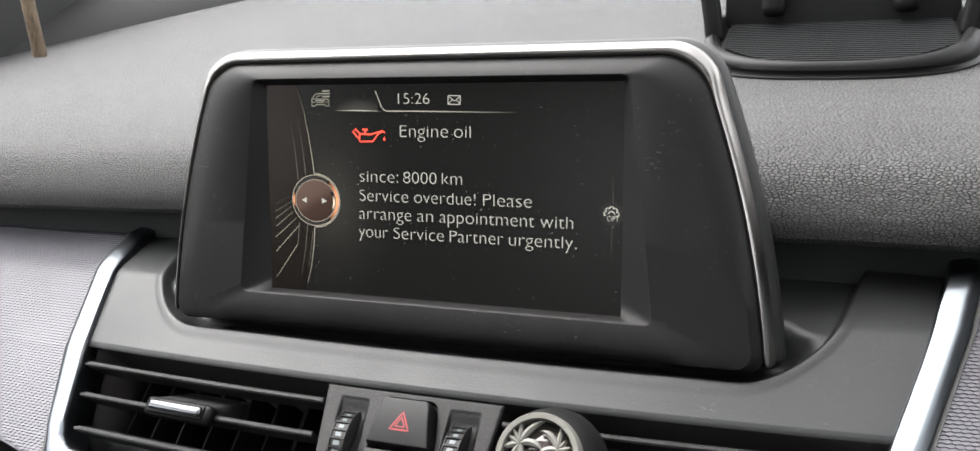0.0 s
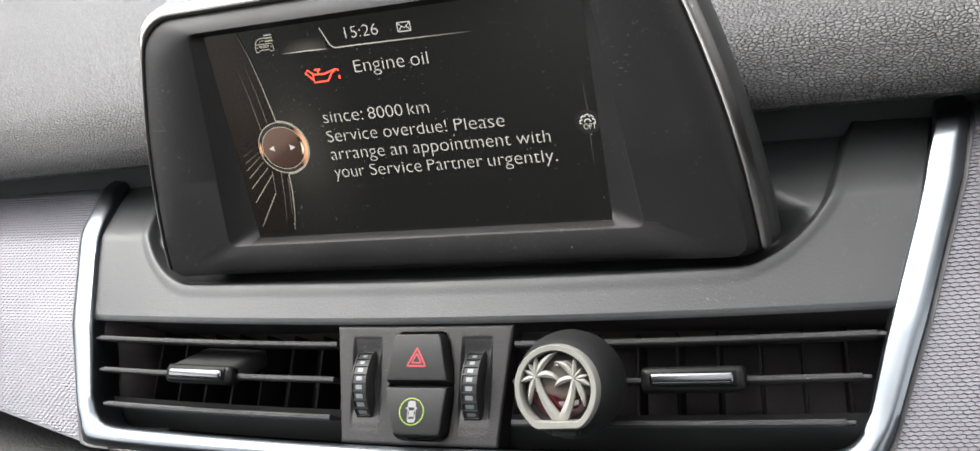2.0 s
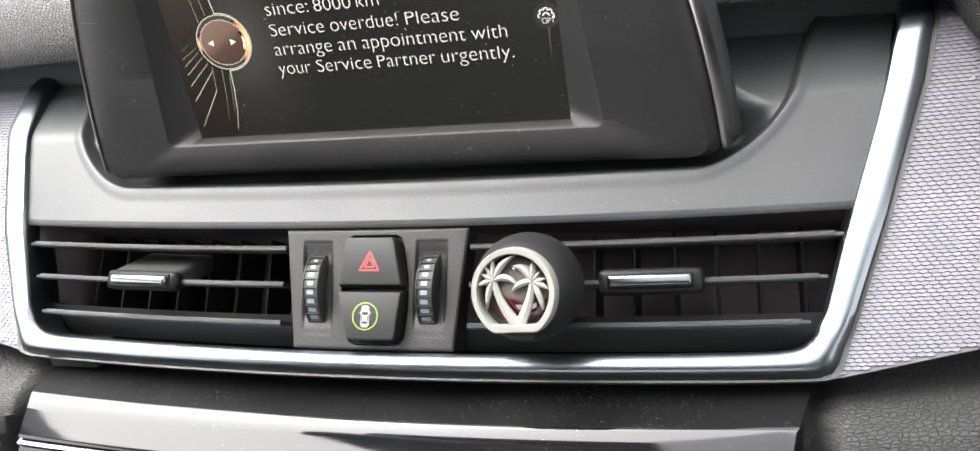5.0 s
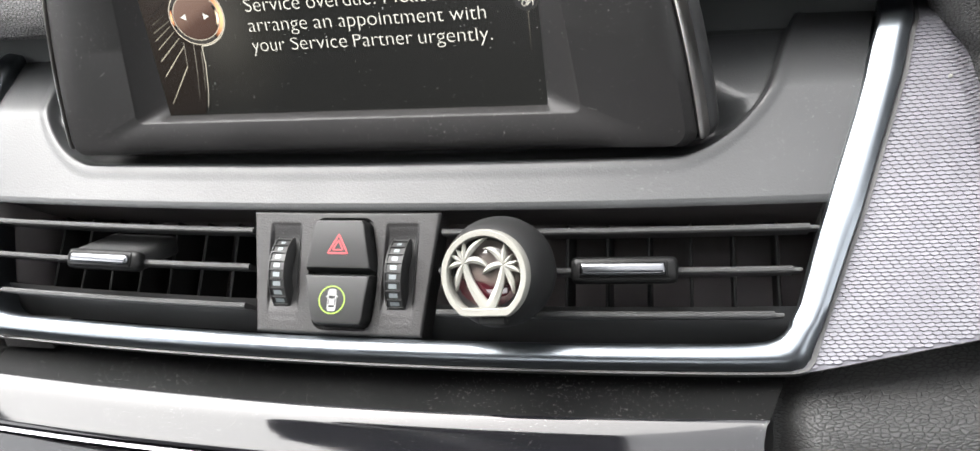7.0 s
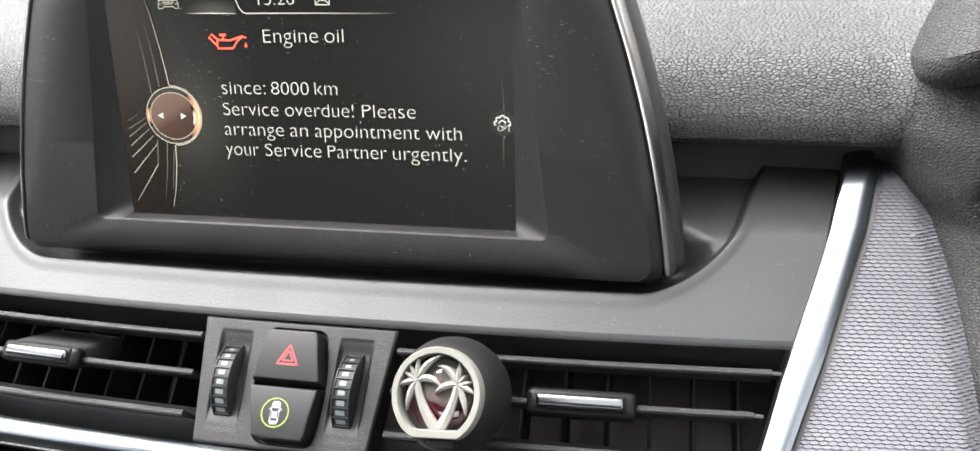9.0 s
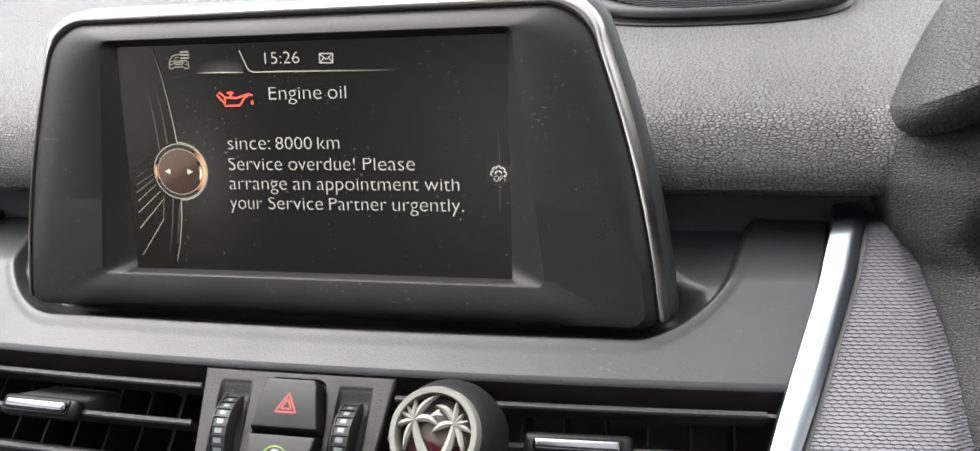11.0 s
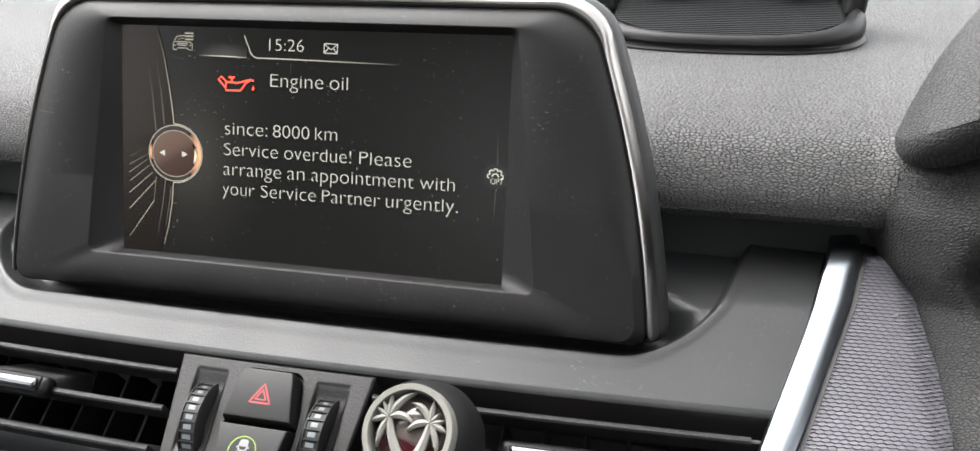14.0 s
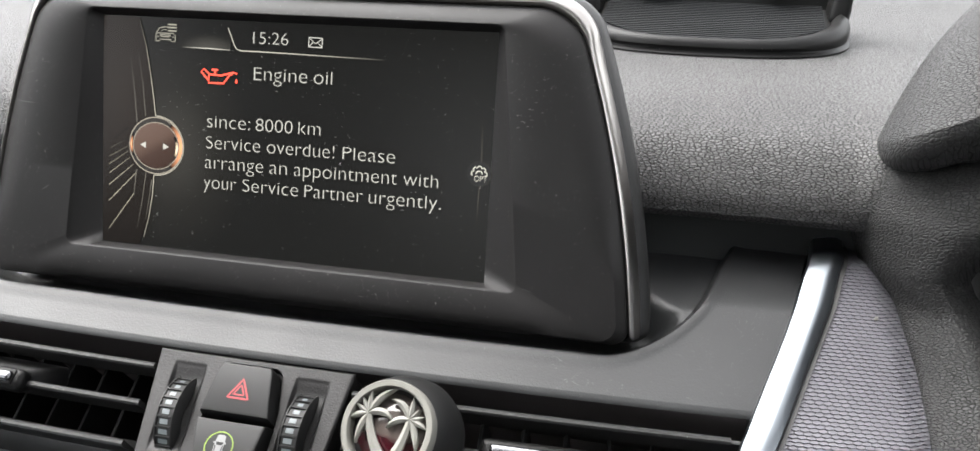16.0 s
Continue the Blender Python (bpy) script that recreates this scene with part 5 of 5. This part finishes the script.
box("ceiling", (-0.74, -2.3, 1.46), (0.74, -0.44, 1.50), LINER, "pale grey cloth headliner of the car")
box("floor", (-0.74, -2.3, 0.22), (0.74, 0.55, 0.26), TRIM_DARK, "dark carpet floor of the car")
box("wall_rear", (-0.74, -2.34, 0.22), (0.74, -2.28, 1.06), TRIM_DARK, "dark trim below the rear window")
for sx, nm in ((-1, "wall_passenger"), (1, "wall_driver")):
    box(nm, (min(sx * 0.70, sx * 0.76), -2.3, 0.22), (max(sx * 0.70, sx * 0.76), 0.62, 1.02), TRIM_DARK, "dark door trim below the side windows")
    # unseen walls added across the rear side windows to cut light and reflections
    for y0, y1 in ((-2.3, -0.90 if sx < 0 else -0.60),):
        box("side_blocker_" + nm[5:], (min(sx * 0.68, sx * 0.74), y0, 1.02), (max(sx * 0.68, sx * 0.74), y1, 1.46), TRIM_DARK, "unseen dark wall added to block light from the side windows")
    shell("windscreen_pillar_" + nm[5:], [(sx * 0.66, 0.52, 1.0), (sx * 0.73, 0.45, 1.0), (sx * 0.72, -0.46, 1.47), (sx * 0.64, -0.42, 1.47)], LINER, "sloping windscreen pillar of the car", 0.04)
box("side_blocker_foot_passenger", (-0.78, -0.10, 0.9), (-0.62, 0.75, 1.10), BINNACLE, "black trim at the foot of the windscreen pillar")
box("bulkhead", (-0.74, 0.60, 0.22), (0.74, 0.66, 0.96), TRIM_DARK, "dark bulkhead below the windscreen")
# out of view; added wide and off-centre to darken the lid's reflection
rear_mirror = thing("rear_view_mirror", (0, 0, 0), "unseen black rear-view mirror added for its dark reflection on the lid", "mirror")
rear_mirror.matrix_world = Matrix.Identity(4)
part("sensor_housing", block(pose(-0.10, -0.33, 1.412, -26, 0, 0), (0.26, 0.24, 0.035), 0.012, 3), TRIM_DARK, rear_mirror)
part("stalk", block(pose(-0.10, -0.27, 1.36, 10, 0, 0), (0.03, 0.03, 0.09), 0.008, 2), BINNACLE, rear_mirror)
housing = part("mirror_housing", block(pose(-0.11, -0.255, 1.30, 12, 0, -12), (0.28, 0.035, 0.075), 0.015, 3), BINNACLE, rear_mirror)
part("mirror_glass", block(pose(-0.1135, -0.2725, 1.2965, 12, 0, -12), (0.255, 0.003, 0.055), 0.001, 1), principled("mirror_glass", (0.8, 0.8, 0.8), 0.02, 1.0)[0], housing, "mirror glass")
# ground outside, added so reflections have a dark lower half
ground = tagged(new("ground", bpy.data.meshes.new("ground")), "grey ground outside, added for dark reflections", "ground", kind="structure")
bm = bmesh.new()
bmesh.ops.create_circle(bm, cap_ends=True, segments=48, radius=800)
bm.to_mesh(ground.data)
bm.free()
ground.data.materials.append(GROUND)
